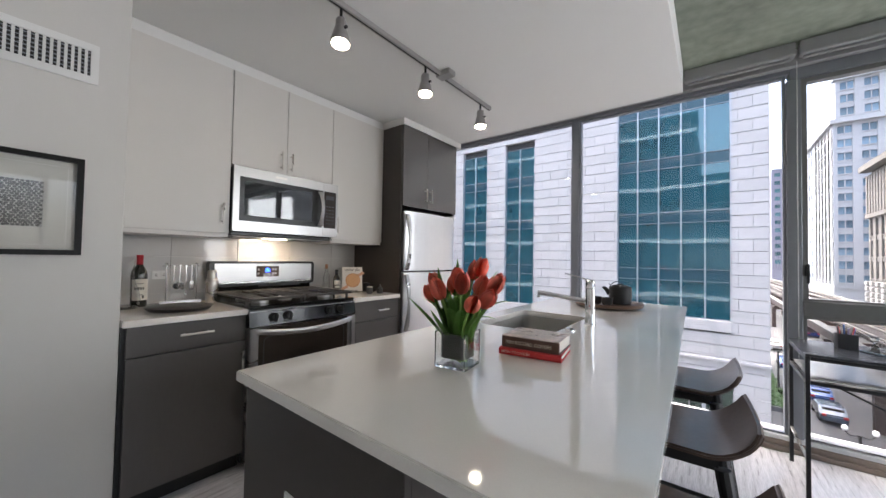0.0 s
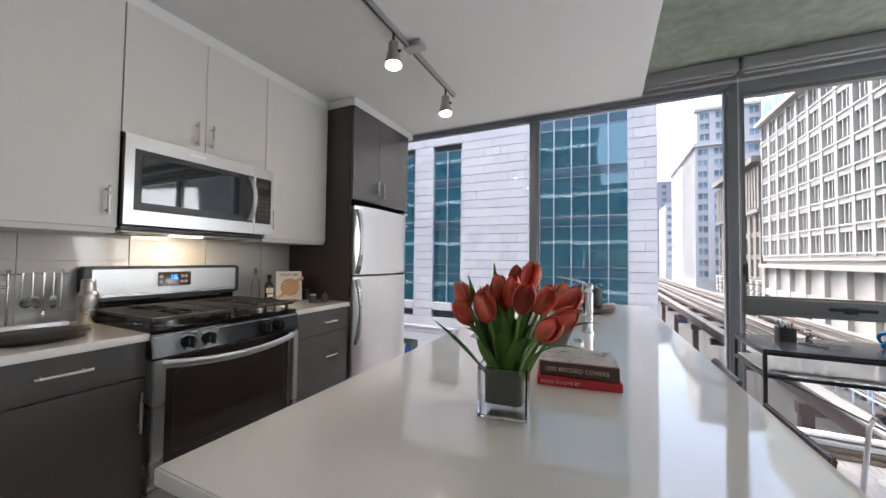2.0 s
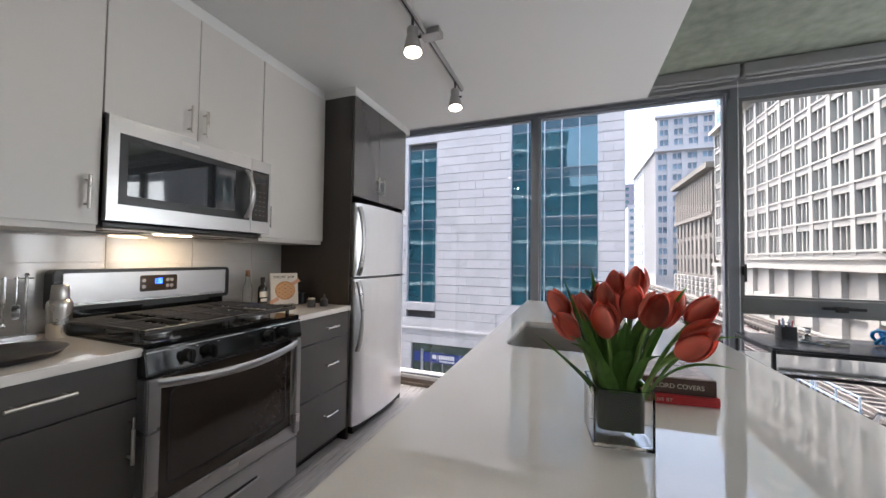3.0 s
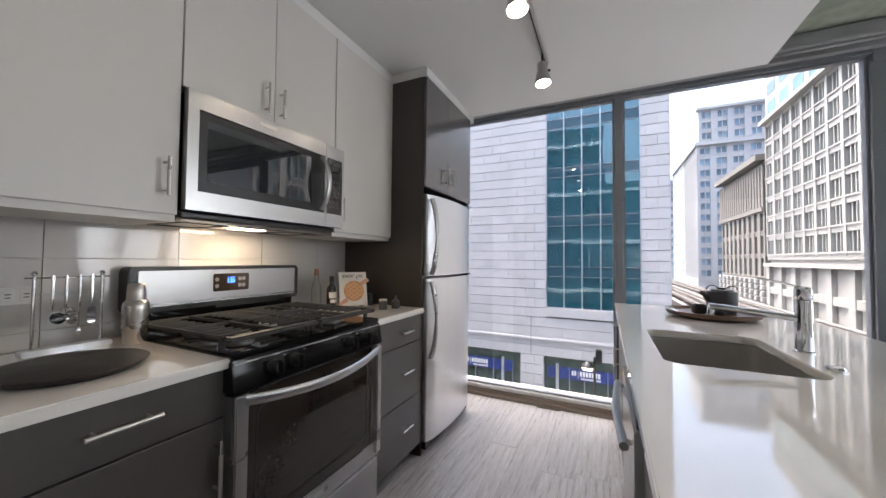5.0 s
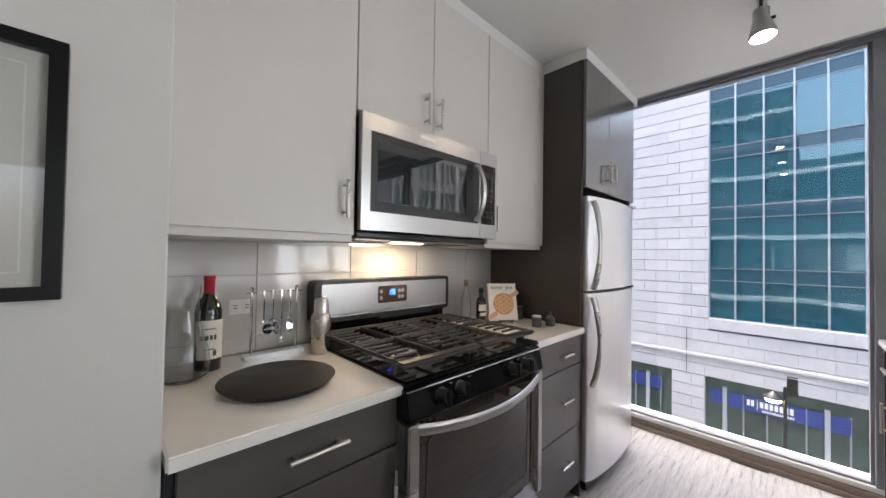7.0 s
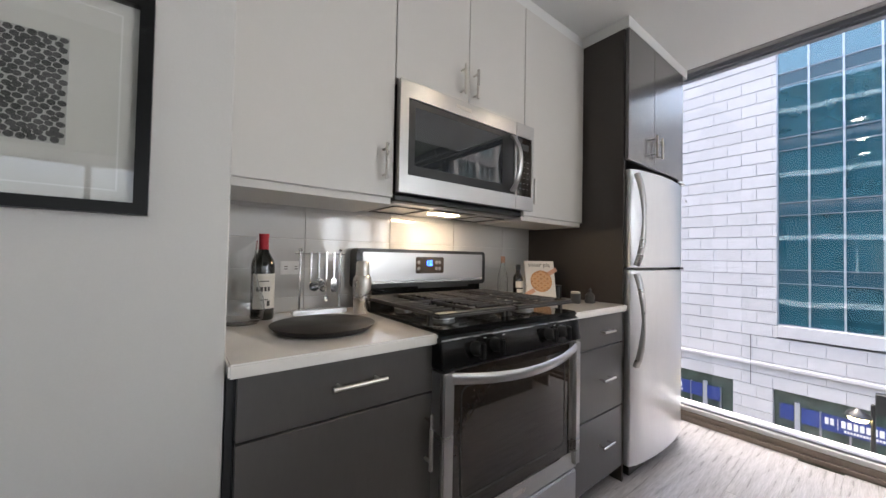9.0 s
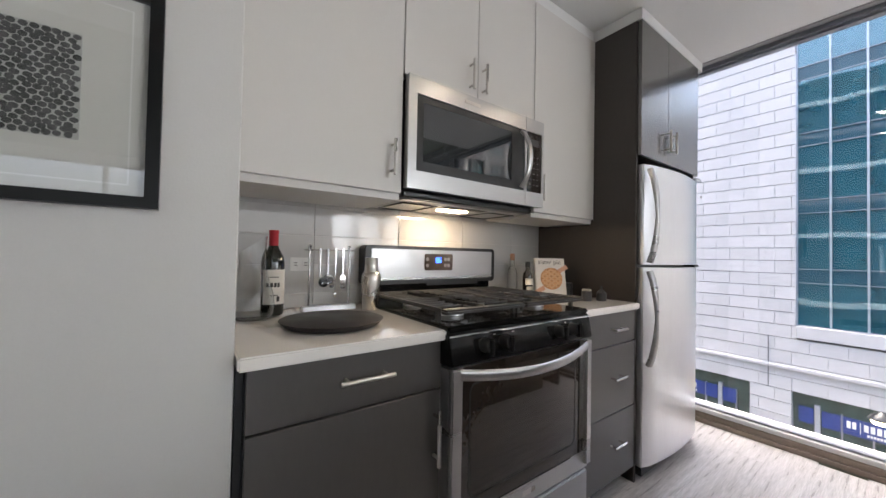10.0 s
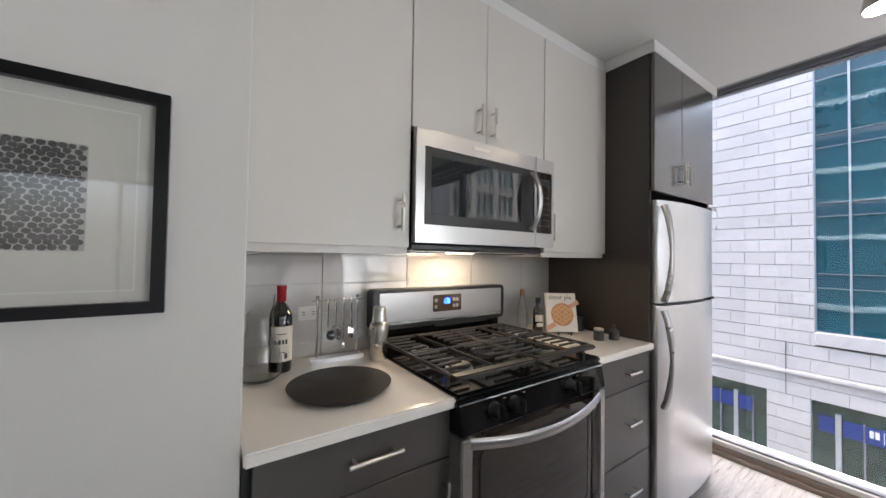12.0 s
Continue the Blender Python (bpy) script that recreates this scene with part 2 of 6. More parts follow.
def ring_panel(outer, inner, axis, a, b):
    """A plate with a hole: two outlines with as many points each."""
    bm = bmesh.new()

    def at(u, v, w):
        return {"x": (w, u, v), "y": (u, w, v), "z": (u, v, w)}[axis]
    o0, o1 = [bm.verts.new(at(u, v, a)) for u, v in outer], [bm.verts.new(at(u, v, b)) for u, v in outer]
    i0, i1 = [bm.verts.new(at(u, v, a)) for u, v in inner], [bm.verts.new(at(u, v, b)) for u, v in inner]
    n = len(outer)
    for k in range(n):
        j = (k + 1) % n
        for p, q in ((o0, o1), (o1, i1), (i1, i0), (i0, o0)):
            bm.faces.new((p[k], p[j], q[j], q[k]))
    bmesh.ops.recalc_face_normals(bm, faces=bm.faces[:])
    return bm


def smooth(me, angle=35):
    me.shade_smooth()
    me.set_sharp_from_angle(angle=radians(angle))


def to_object(name, bm, material):
    me = bpy.data.meshes.new(name)
    bm.to_mesh(me)
    bm.free()
    me.materials.append(material)
    smooth(me)
    return new(name, me)


def thing(name, label, category, at=(0, 0, 0), group=""):
    """An empty at the base of a thing; its parts hang under it."""
    ob = new(name)
    ob.location = at
    ORIG[ob.name] = Vector(at)
    return tagged(ob, label, category, group)


def part(name, bm, material, parent, label=""):
    """Links a mesh, drawn in world metres, as one part under its parent."""
    off = ORIG[parent.name]
    bmesh.ops.translate(bm, verts=bm.verts[:], vec=-off)
    ob = to_object(name, bm, material)
    ob.parent = parent
    ORIG[ob.name] = off
    return tagged(ob, label)


def build(name, bm, material, label="", category="", kind=""):
    ob = to_object(name, bm, material)
    ORIG[ob.name] = Vector((0, 0, 0))
    return tagged(ob, label, category, kind=kind)


def structure(name, material, *c, bevel=0.0):
    return build(name, bx(*c, bevel=bevel), material, kind="structure")


def piece(name, me, parent, at, scale=None):
    ob = new(name, me)
    ob.parent = parent
    ob.location = at
    if scale:
        ob.scale = scale
    return ob


def piece_mesh(name, sx, sy, sz, material, bevel=0.003):
    me = bpy.data.meshes.new(name)
    bm = bx(-sx / 2, -sy / 2, -sz / 2, sx / 2, sy / 2, sz / 2, bevel)
    bm.to_mesh(me)
    bm.free()
    me.materials.append(material)
    return me


# ---- room shell ----
XE, YS = 4.6, -3.6
floor = structure("floor", SUBFLOOR, -2.8, YS, -0.25, XE, 3.184, -0.008)
slab_edge = structure("floor_edge", CONCRETE, -3.0, 3.1845, -0.25, XE + 0.2, 3.3, -0.002)
wall_west = structure("wall_west", GROUT, -2.85, 0.353, 0, -2.664, 3.3, 2.63)
wall_picture = structure("wall_picture", PAINT, -2.85, YS, 0, -2.06, 0.352, 2.63, bevel=0.003)
structure("wall_east", PAINT, XE, YS, 0, XE + 0.15, 3.3, 0.13)
structure("wall_east", PAINT, XE, YS, 2.45, XE + 0.15, 3.3, 2.63)
structure("wall_east", PAINT, XE, YS, 0.1305, XE + 0.15, -2.2, 2.4495)
wall_south = structure("wall_south", PAINT, -2.85, YS - 0.15, 0, XE + 0.15, YS, 2.63)
wall_upper = structure("wall_above_splash", PAINT, -2.664, 0.36, 1.38, -2.656, 2.113, 2.44)
ceiling = structure("ceiling", CONCRETE, -3.0, YS - 0.15, 2.63, XE + 0.2, 3.3, 2.9)
dropped = structure("dropped_ceiling", CEIL, -2.66, YS, 2.44, -0.09, 2.97, 2.625, bevel=0.002)
bulk1 = structure("soffit_over_cabinets", CEIL, -2.66, 0.362, 2.379, -2.284, 2.11, 2.438)
bulk2 = structure("soffit_over_fridge", CEIL, -2.66, 2.113, 2.380, -2.022, 2.968, 2.438)
structure("baseboard", BASEB, -2.06, YS, 0, -2.046, 0.350, 0.10, bevel=0.002)
structure("baseboard", BASEB, -2.0, YS, 0, XE, YS + 0.014, 0.10, bevel=0.002)
structure("baseboard", BASEB, XE - 0.014, YS + 0.02, 0, XE, 3.1, 0.10, bevel=0.002)

# ---- window wall ----
structure("window_sill", SILL, -2.66, 3.185, 0, XE, 3.3, 0.030, bevel=0.003)
structure("window_sill", SILL, -2.66, 3.200, 0.0305, XE, 3.3, 0.066, bevel=0.003)
structure("sill_profile", SILLW, -2.66, 3.207, 0.0665, XE, 3.30, 0.096, bevel=0.003)
structure("window_head", FRAME, -2.66, 3.2, 2.495, 0.479, 3.3, 2.63, bevel=0.003)
structure("window_head", FRAME, 0.48, 3.2, 2.448, XE, 3.3, 2.63, bevel=0.003)
structure("window_head_trim", SHADE, -2.66, 3.15, 2.52, XE, 3.199, 2.628, bevel=0.004)
structure("exterior_sill", SILLW, -2.66, 3.2775, 0.0965, XE, 3.36, 0.103, bevel=0.002)
MX = (-0.907, 0.500, 1.95, 3.35)
for i, x in enumerate(MX):
    w = 0.029 if i < 1 else 0.036
    structure("mullion", FRAME, x - w, 3.2, 0.0965, x + w, 3.277, 2.494 if i < 1 else 2.447, bevel=0.003)
for x0, x1 in ((-0.085, 0.49), (0.51, 1.95), (1.97, 3.40), (3.42, XE - 0.02)):
    c = thing("shade_cassette", "grey roller shade cassette mounted under concrete ceiling", "window shade", ((x0 + x1) / 2, 3.08, 2.54))
    part("fascia", bx(x0, 3.04, 2.545, x1, 3.115, 2.628, 0.006, 2), SHADE, c)
    part("hem_bar", tube([(x0 + 0.02, 3.085, 2.535), (x1 - 0.02, 3.085, 2.535)], 0.01), SHADE, c)
part("cord", tube([(0.507, 3.135, 2.54), (0.506, 3.135, 1.5), (0.505, 3.135, 0.55)], 0.0025, 6), SILLW, c)


def window(n, x0, x1, sash):
    w = thing("window_%d" % n, "", "", ((x0 + x1) / 2, 3.2, 0.17))
    tagged(w, kind="structure")
    if sash:
        for z0, z1 in ((0.99, 2.447), (0.1035, 0.89)):
            f = 0.026 if z0 > 0.5 else 0.018
            o = [(x0, z0), (x1, z0), (x1, z1), (x0, z1)]
            i = [(x0 + f, z0 + f * 0.5), (x1 - f, z0 + f * 0.5), (x1 - f, z1 - f), (x0 + f, z1 - f)]
            part("window_frame", ring_panel(o, i, "y", 3.215, 3.275), SASH, w)
            p = part("pane", bx(x0 + f - 0.005, 3.243, z0 + 0.005, x1 - f + 0.005, 3.249, z1 - f + 0.005), PANE, w)
            p.visible_shadow = False
        part("transom", bx(x0, 3.195, 0.8905, x1, 3.295, 0.9895, 0.004), SASH, w)
        h = part("window_handle", bx(x0 + 0.42, 3.160, 0.93, x0 + 0.64, 3.172, 0.95, 0.004, 2), BLACKPL, w, "black window handle")
        part("handle_mount", bx(x0 + 0.5, 3.172, 0.915, x0 + 0.56, 3.194, 0.955, 0.003), BLACKPL, h)
        lk = part("window_latch", bx(x0 + 0.012, 3.175, 1.10, x0 + 0.026, 3.191, 1.23, 0.004, 2), BLACKPL, w, "black casement latch")
        part("latch_base", bx(x0 + 0.008, 3.191, 1.15, x0 + 0.03, 3.214, 1.22, 0.003), BLACKPL, lk)
    else:
        o = [(x0, 0.0975), (x1, 0.0975), (x1, 2.494), (x0, 2.494)]
        i = [(x0 + 0.014, 0.110), (x1 - 0.014, 0.110), (x1 - 0.014, 2.482), (x0 + 0.014, 2.482)]
        part("window_frame", ring_panel(o, i, "y", 3.225, 3.275), FRAME, w)
        p = part("pane", bx(x0 + 0.01, 3.245, 0.106, x1 - 0.01, 3.251, 2.487), PANE, w)
        p.visible_shadow = False


window(1, -2.655, -0.937, False)
window(2, -0.877, 0.463, False)
window(3, 0.537, 1.913, True)
window(4, 1.987, 3.313, True)
window(5, 3.396, XE - 0.001, False)
for k in range(5):
    y = -2.2 + k * 1.3
    structure("mullion", FRAME, XE + 0.02, y, 0.131, XE + 0.12, y + 0.07, 2.449, bevel=0.003)

# ---- outside: ground, facades ----
GZ = -10.0
build("ground", bx(-400, 3.35, GZ - 1, 400, 900, GZ), ASPHALT, kind="structure")
build("pavement", bx(-60, 20.0, GZ, 3.2, 24.0, GZ + 0.15, 0.02), PAVE, kind="structure")
build("pavement", bx(3.2, 20.0, GZ, 6.2, 200, GZ + 0.15, 0.02), PAVE, kind="structure")
build("pavement", bx(23.5, 3.4, GZ, 27, 200, GZ + 0.15, 0.02), PAVE, kind="structure")
build("pavement", bx(-60, 3.35, GZ, 6.2, 6.5, GZ + 0.15, 0.02), PAVE, kind="structure")

# building that holds the flat: seen only mirrored in the glass across the street
OWNGL = surface("dark_mirror_glazing", (0.03, 0.075, 0.09), 0.5, var=0.1, scale=0.2, fine=1)
SLABP = surface("pale_slab_paint", (0.8, 0.81, 0.82), 0.6, var=0.04)
own = thing("own_building", "", "", (-5, 3.3, GZ))
tagged(own, kind="structure")
part("wall", bx(-40, -12, GZ, -3.0, 3.3, 17.5), OWNGL, own)
part("wall", bx(-3.0, -12, 2.95, -1.0, 3.3, 17.5), OWNGL, own)
part("wall", bx(-1.0, -12, 2.95, 5.0, 3.3, 10.5), OWNGL, own)
part("wall", bx(-3.0, -12, GZ, 5.0, 3.1, -0.26), OWNGL, own)
for k in range(12):
    z = GZ + 1.5 + 2.95 * k
    if -1.2 < z < 2.9:
        continue
    if z < 17:
        part("slab_edge", bx(-40, 3.3, z, 5.0 if z < 10 else -1.0, 3.75, z + 0.4), SLABP, own)

FY = 24.0
WINS = ((-4.58, 0.95, -1.9, 14.0, 5), (-12.52, -10.2, -2.06, 9.6, 2), (-16.5, -14.2, -2.06, 9.6, 2))
SHOPS = ((-4.75, 1.05, -8.6, -5.13), (-12.1, -6.3, -8.6, -5.16), (-19.6, -13.8, -8.6, -5.16))
fac = build("facade", bx(-40, FY + 0.35, GZ, 2.45, FY + 30, 22), JOINT, kind="structure")


def opening_hit(x0, x1, z0, z1):
    for a, b, c, d in [w[:4] for w in WINS] + list(SHOPS):
        lo, hi = (c - 0.55, d) if (a, b, c, d) in [w[:4] for w in WINS] else (c, d)
        if x1 > a + 0.02 and x0 < b - 0.02 and z1 > lo + 0.02 and z0 < hi - 0.02:
            return True
    return False


for wx0, wx1, wz0, wz1, n in WINS:
    w = thing("facade_window", "tall teal curtain wall window with pale mullions", "window", ((wx0 + wx1) / 2, FY, wz0))
    tagged(w, kind="structure")
    pw = (wx1 - wx0) / n
    zs = [z for z in (0.14, 0.81, 3.51, 4.15, 6.78, 7.42, 10.05, 10.7) if wz0 < z < wz1 - 0.3]
    rows = [wz0] + zs + [wz1]
    for k in range(n):
        for j in range(len(rows) - 1):
            dark = j % 2 == 1
            part("pane", bx(wx0 + k * pw + 0.02, FY + 0.20, rows[j] + 0.02, wx0 + (k + 1) * pw - 0.02, FY + 0.24, rows[j + 1] - 0.02), BANDGL if dark else TEAL, w)
    for k in range(n + 1):
        x = wx0 + k * pw
        part("mullion", bx(x - 0.035, FY + 0.10, wz0, x + 0.035, FY + 0.26, wz1), MULL, w)
    for z in rows:
        part("transom", bx(wx0 + 0.036, FY + 0.16, z - 0.018, wx1 - 0.036, FY + 0.25, z + 0.018), FRAME, w)
    part("window_sill", bx(wx0, FY - 0.06, wz0 - 0.62, wx1 + 0.03, FY + 0.34, wz0 - 0.03, 0.02), STONE, w)
    for xa, xb in ((wx0 - 0.03, wx0 + 0.0), (wx1, wx1 + 0.03)):
        part("reveal", bx(xa, FY, wz0, xb, FY + 0.34, wz1), MULL, w)


def bars(t, x0, x1, z, h, y, n, mat_):
    """Plain white bars that stand for the lettering of a sign."""
    w = (x1 - x0) / n
    for k in range(n):
        part("sign_bar", bx(x0 + k * w, y, z, x0 + (k + 0.72) * w, y + 0.01, z + h), mat_, t)


for sx0, sx1, sz0, sz1 in SHOPS:
    w = thing("shop_window", "street level shop window with a blue sign band", "window", ((sx0 + sx1) / 2, FY, sz0))
    tagged(w, kind="structure")
    part("pane", bx(sx0, FY + 0.30, sz0, sx1, FY + 0.33, sz1), SHOPGL, w)
    wd = sx1 - sx0
    for f in (0.0, 0.145, 0.275, 0.43, 0.665, 0.78, 0.9, 1.0):
        x = sx0 + f * wd
        big = f in (0.145, 0.78)
        part("mullion", bx(x - (0.09 if big else 0.03), FY + 0.14, sz0, x + (0.09 if big else 0.03), FY + 0.29, sz1 - (0.45 if big else 0.6)), MULL if big else FRAME, w)
    for f0, f1 in ((0.04, 0.125), (0.17, 0.27), (0.28, 0.66), (0.67, 0.76), (0.80, 0.90)):
        s = part("sign_panel", bx(sx0 + f0 * wd, FY + 0.10, sz1 - 1.35, sx0 + f1 * wd, FY + 0.13, sz1 - 0.62), BLUESIGN, w, "blue sign panel")
        if f0 == 0.28:
            bars(s, sx0 + 0.30 * wd, sx0 + 0.355 * wd, sz1 - 1.06, 0.30, FY + 0.085, 2, WHITEPL)
            part("sign_bar", bx(sx0 + 0.366 * wd, FY + 0.085, sz1 - 1.22, sx0 + 0.370 * wd, FY + 0.095, sz1 - 0.72), WHITEPL, s)
            bars(s, sx0 + 0.385 * wd, sx0 + 0.60 * wd, sz1 - 1.06, 0.30, FY + 0.085, 7, WHITEPL)
            bars(s, sx0 + 0.40 * wd, sx0 + 0.60 * wd, sz1 - 1.26, 0.11, FY + 0.085, 13, WHITEPL)
part("shelf_band", bx(-40, FY - 0.10, -4.12, 2.51, FY + 0.3, -3.94, 0.02), STONE, fac)
part("return_wall", bx(2.45, FY, GZ, 2.48, FY + 30, 21.9), STONE, fac)
part("expansion_joint", bx(-5.6, FY - 0.012, -5.13, -5.57, FY + 0.1, -2.6), JOINT, fac)

def facade_grid(name, label, axis, plane, u0, u1, z0, z1, pu, pz, fu, fz, mat_wall, deep=0.5, mate=None, split=1, glazing=None):
    """A far building front: wall with piers and sills before a glass plane, window by window."""
    b = thing(name, label, "building", (plane if axis == "x" else (u0 + u1) / 2, (u0 + u1) / 2 if axis == "x" else plane, GZ))

    def bb(a0, b0, c0, a1, b1, c1):
        return bx(a0, b0, c0, a1, b1, c1) if axis == "x" else bx(b0, a0, c0, b1, a1, c1)
    part("wall", bb(plane + deep, u0, GZ, plane + 20, u1, z1), mate or mat_wall, b)
    nu, nz = int(round((u1 - u0) / pu)), int(round((z1 - z0) / pz))
    pu, pz = (u1 - u0) / nu, (z1 - z0) / nz
    bm = bmesh.new()
    for i in range(nu + 1):
        w = pu * (1 - fu) / 2
        a, c = max(u0, u0 + i * pu - w), min(u1, u0 + i * pu + w)
        v = (plane, a, z0, plane + deep - 0.01, c, z1)
        box(bm, *(v if axis == "x" else (v[1], v[0], v[2], v[4], v[3], v[5])))
    part("piers", bm, mat_wall, b)
    bm = bmesh.new()
    for j in range(nz + 1):
        h = pz * (1 - fz) / 2
        v = (plane + 0.12, u0, z0 + j * pz - h, plane + deep - 0.01, u1, z0 + j * pz + h)
        box(bm, *(v if axis == "x" else (v[1], v[0], v[2], v[4], v[3], v[5])))
        v = (plane - 0.05, u0, z0 + j * pz + h - 0.25, plane + deep - 0.01, u1, z0 + j * pz + h)
        box(bm, *(v if axis == "x" else (v[1], v[0], v[2], v[4], v[3], v[5])))
    part("spandrels", bm, mat_wall, b)
    fr = bmesh.new()
    ww, wh = pu * fu / split, pz * fz
    me = piece_mesh("window", 0.04 if axis == "x" else ww - 0.14, ww - 0.14 if axis == "x" else 0.04, wh, glazing or FARWIN, 0)
    for i in range(nu):
        for s in range(split):
            u = u0 + (i + 0.5) * pu + (s - (split - 1) / 2) * ww
            if s:
                v = (plane + 0.2, u - ww / 2 - 0.09, z0, plane + deep - 0.005, u - ww / 2 + 0.09, z1)
                box(fr, *(v if axis == "x" else (v[1], v[0], v[2], v[4], v[3], v[5])))
            for j in range(nz):
                z = z0 + (j + 0.5) * pz
                at = Vector((plane + deep - 0.02, u, z) if axis == "x" else (u, plane + deep - 0.02, z)) - ORIG[b.name]
                piece("window", me, b, at)
    if split > 1:
        part("window_mullions", fr, mat_wall, b)
    else:
        fr.free()
    return b


# white building on the far side of the tracks
EX = 27.0
wb = facade_grid("white_office_building", "white terracotta office building beside the elevated tracks", "x", EX, 22.0, 86.2, 2.2, 27.6, 3.3, 3.5, 0.80, 0.72, WHITEF, 0.6, split=3)
part("cornice", bx(EX - 0.9, 22, 27.6, EX + 0.6, 86.5, 28.3), WHITEF, wb)
part("upper_wall", bx(EX + 0.2, 22, 28.3, EX + 20, 86.2, 38), WHITEF, wb)
part("belt_course", bx(EX - 0.6, 22, 0.4, EX + 0.6, 86.3, 1.1), WHITEF, wb)
bm = bmesh.new()
for i in range(14):
    box(bm, EX, 22 + i * 4.93 - 0.7, GZ, EX + 0.68, 22 + i * 4.93 + 0.7, 0.4)
part("base_piers", bm, WHITEF, wb)
part("base_band", bx(EX + 0.1, 22, -4.6, EX + 0.65, 86.2, -3.4), WHITEF, wb)
me = piece_mesh("window", 0.04, 3.4, 3.6, FARWIN, 0)
me2 = piece_mesh("window", 0.04, 3.4, 2.3, FARWIN, 0)
for i in range(13):
    y = 22 + (i + 0.5) * 4.93
    piece("window", me, wb, Vector((EX + 0.66, y, -1.6)) - ORIG[wb.name])
    piece("window", me, wb, Vector((EX + 0.66, y, -7.4)) - ORIG[wb.name])
    for j in range(2):
        piece("window", me2, wb, Vector((EX + 0.17, y, 30.4 + 3.7 * j)) - ORIG[wb.name])
# brown stone building
bb_ = facade_grid("brown_stone_building", "brown granite building with arched bays and a deep cornice", "x", EX, 87.0, 114.0, -2.0, 11.4, 3.0, 4.4, 0.5, 0.78, BROWNF, 0.9)
part("cornice", bx(EX - 1.3, 86.8, 21.2, EX + 1, 114.6, 22.4), BROWNF, bb_)
part("belt_course", bx(EX - 0.5, 86.8, 11.2, EX + 1, 114.3, 12.0), BROWNF, bb_)
part("attic_wall", bx(EX + 0.5, 87, 12.0, EX + 20, 114, 21.2), BROWNF, bb_)
bm = bmesh.new()
for i in range(19):
    box(bm, EX - 0.2, 87 + i * 1.5, 12.0, EX + 0.49, 87.8 + i * 1.5, 20.4)
for j in range(8):
    box(bm, EX - 0.1, 87, 12.6 + j * 1.05, EX + 0.48, 114, 12.9 + j * 1.05)
part("colonnade", bm, BROWNF, bb_)
bm = bmesh.new()
for i in range(9):
    y = 88.5 + i * 3.0
    lathe([(1.0, 0), (1.0, 0.5), (0, 0.5)], EX + 0.2, y, 10.8, 14, bm, Matrix.Rotation(radians(90), 4, "Y"))
part("arch_heads", bm, FARWIN, bb_)
bm = bmesh.new()
for i in range(10):
    for j in range(7):
        box(bm, EX - 0.6, 87 + i * 2.95, GZ + j * 1.15, EX + 0.8, 88.1 + i * 2.95, GZ + j * 1.15 + 0.95, 0.12)
part("rusticated_base", bm, WHITEF, bb_)
# pale tower with its setback; distance haze is painted into its stone and glass
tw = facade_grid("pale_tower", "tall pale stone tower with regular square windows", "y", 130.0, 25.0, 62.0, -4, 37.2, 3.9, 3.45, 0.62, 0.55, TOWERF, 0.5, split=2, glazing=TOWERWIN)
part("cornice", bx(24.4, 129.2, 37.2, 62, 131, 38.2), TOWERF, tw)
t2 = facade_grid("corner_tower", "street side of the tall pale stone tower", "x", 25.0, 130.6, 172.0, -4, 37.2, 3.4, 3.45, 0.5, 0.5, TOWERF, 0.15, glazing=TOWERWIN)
part("cornice", bx(24.4, 130.6, 37.2, 26, 172, 38.2), TOWERF, t2)
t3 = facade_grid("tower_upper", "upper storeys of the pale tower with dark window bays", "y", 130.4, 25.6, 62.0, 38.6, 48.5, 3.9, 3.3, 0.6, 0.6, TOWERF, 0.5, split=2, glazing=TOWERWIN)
part("cornice", bx(25.0, 129.8, 48.5, 62, 132, 49.3), TOWERF, t3)
# same haze-painted stone and glass as the tower
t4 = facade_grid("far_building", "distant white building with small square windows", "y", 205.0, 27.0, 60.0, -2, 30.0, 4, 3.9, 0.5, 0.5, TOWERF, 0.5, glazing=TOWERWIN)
# purplish grey comes from haze mixed into the stone colour
HAZEF = surface("haze_tinted_stone", (0.21, 0.21, 0.26), 0.8)
t5 = facade_grid("far_building", "distant flat-roofed building in grey stone tinted with painted haze", "y", 260.0, 27.0, 60.0, 0, 52.0, 5, 4.5, 0.5, 0.5, HAZEF, 0.5)

# elevated tracks
L0, L1, LZ = 8.7, 18.4, -4.5
el = thing("elevated_railway", "elevated steel railway with wooden ties over the street", "railway", ((L0 + L1) / 2, 60, GZ))
for x in (L0 + 0.3, L1 - 0.3, 13.0, 14.6):
    part("girder", bx(x - 0.15, 4, LZ - 1.3, x + 0.15, 200, LZ - 0.28), STEELRUST, el)
bm = bmesh.new()
for k in range(24):
    y = 8 + k * 8.0
    box(bm, L0 - 0.2, y - 0.2, LZ - 1.9, L1 + 0.2, y + 0.2, LZ - 1.31)
part("cross_beams", bm, STEELRUST, el)
for k in range(16):
    y = 12.4 + k * 12.0
    for x in (L0 + 0.3, L1 - 0.3):
        part("column", bx(x - 0.25, y - 0.25, GZ, x + 0.25, y + 0.25, LZ - 1.91), STEELRUST, el)
me = piece_mesh("tie", 2.6, 0.22, 0.2, TIES, 0)
for k in range(140):
    for x in (11.2, 16.3):
        piece("tie", me, el, Vector((x, 14 + k * 0.62, LZ - 0.16)) - ORIG[el.name])
bm = bmesh.new()
for k in range(180):
    for x in (11.2, 16.3):
        y = 14 + (140 + k) * 0.62
        box(bm, x - 1.3, y - 0.11, LZ - 0.26, x + 1.3, y + 0.11, LZ - 0.06)
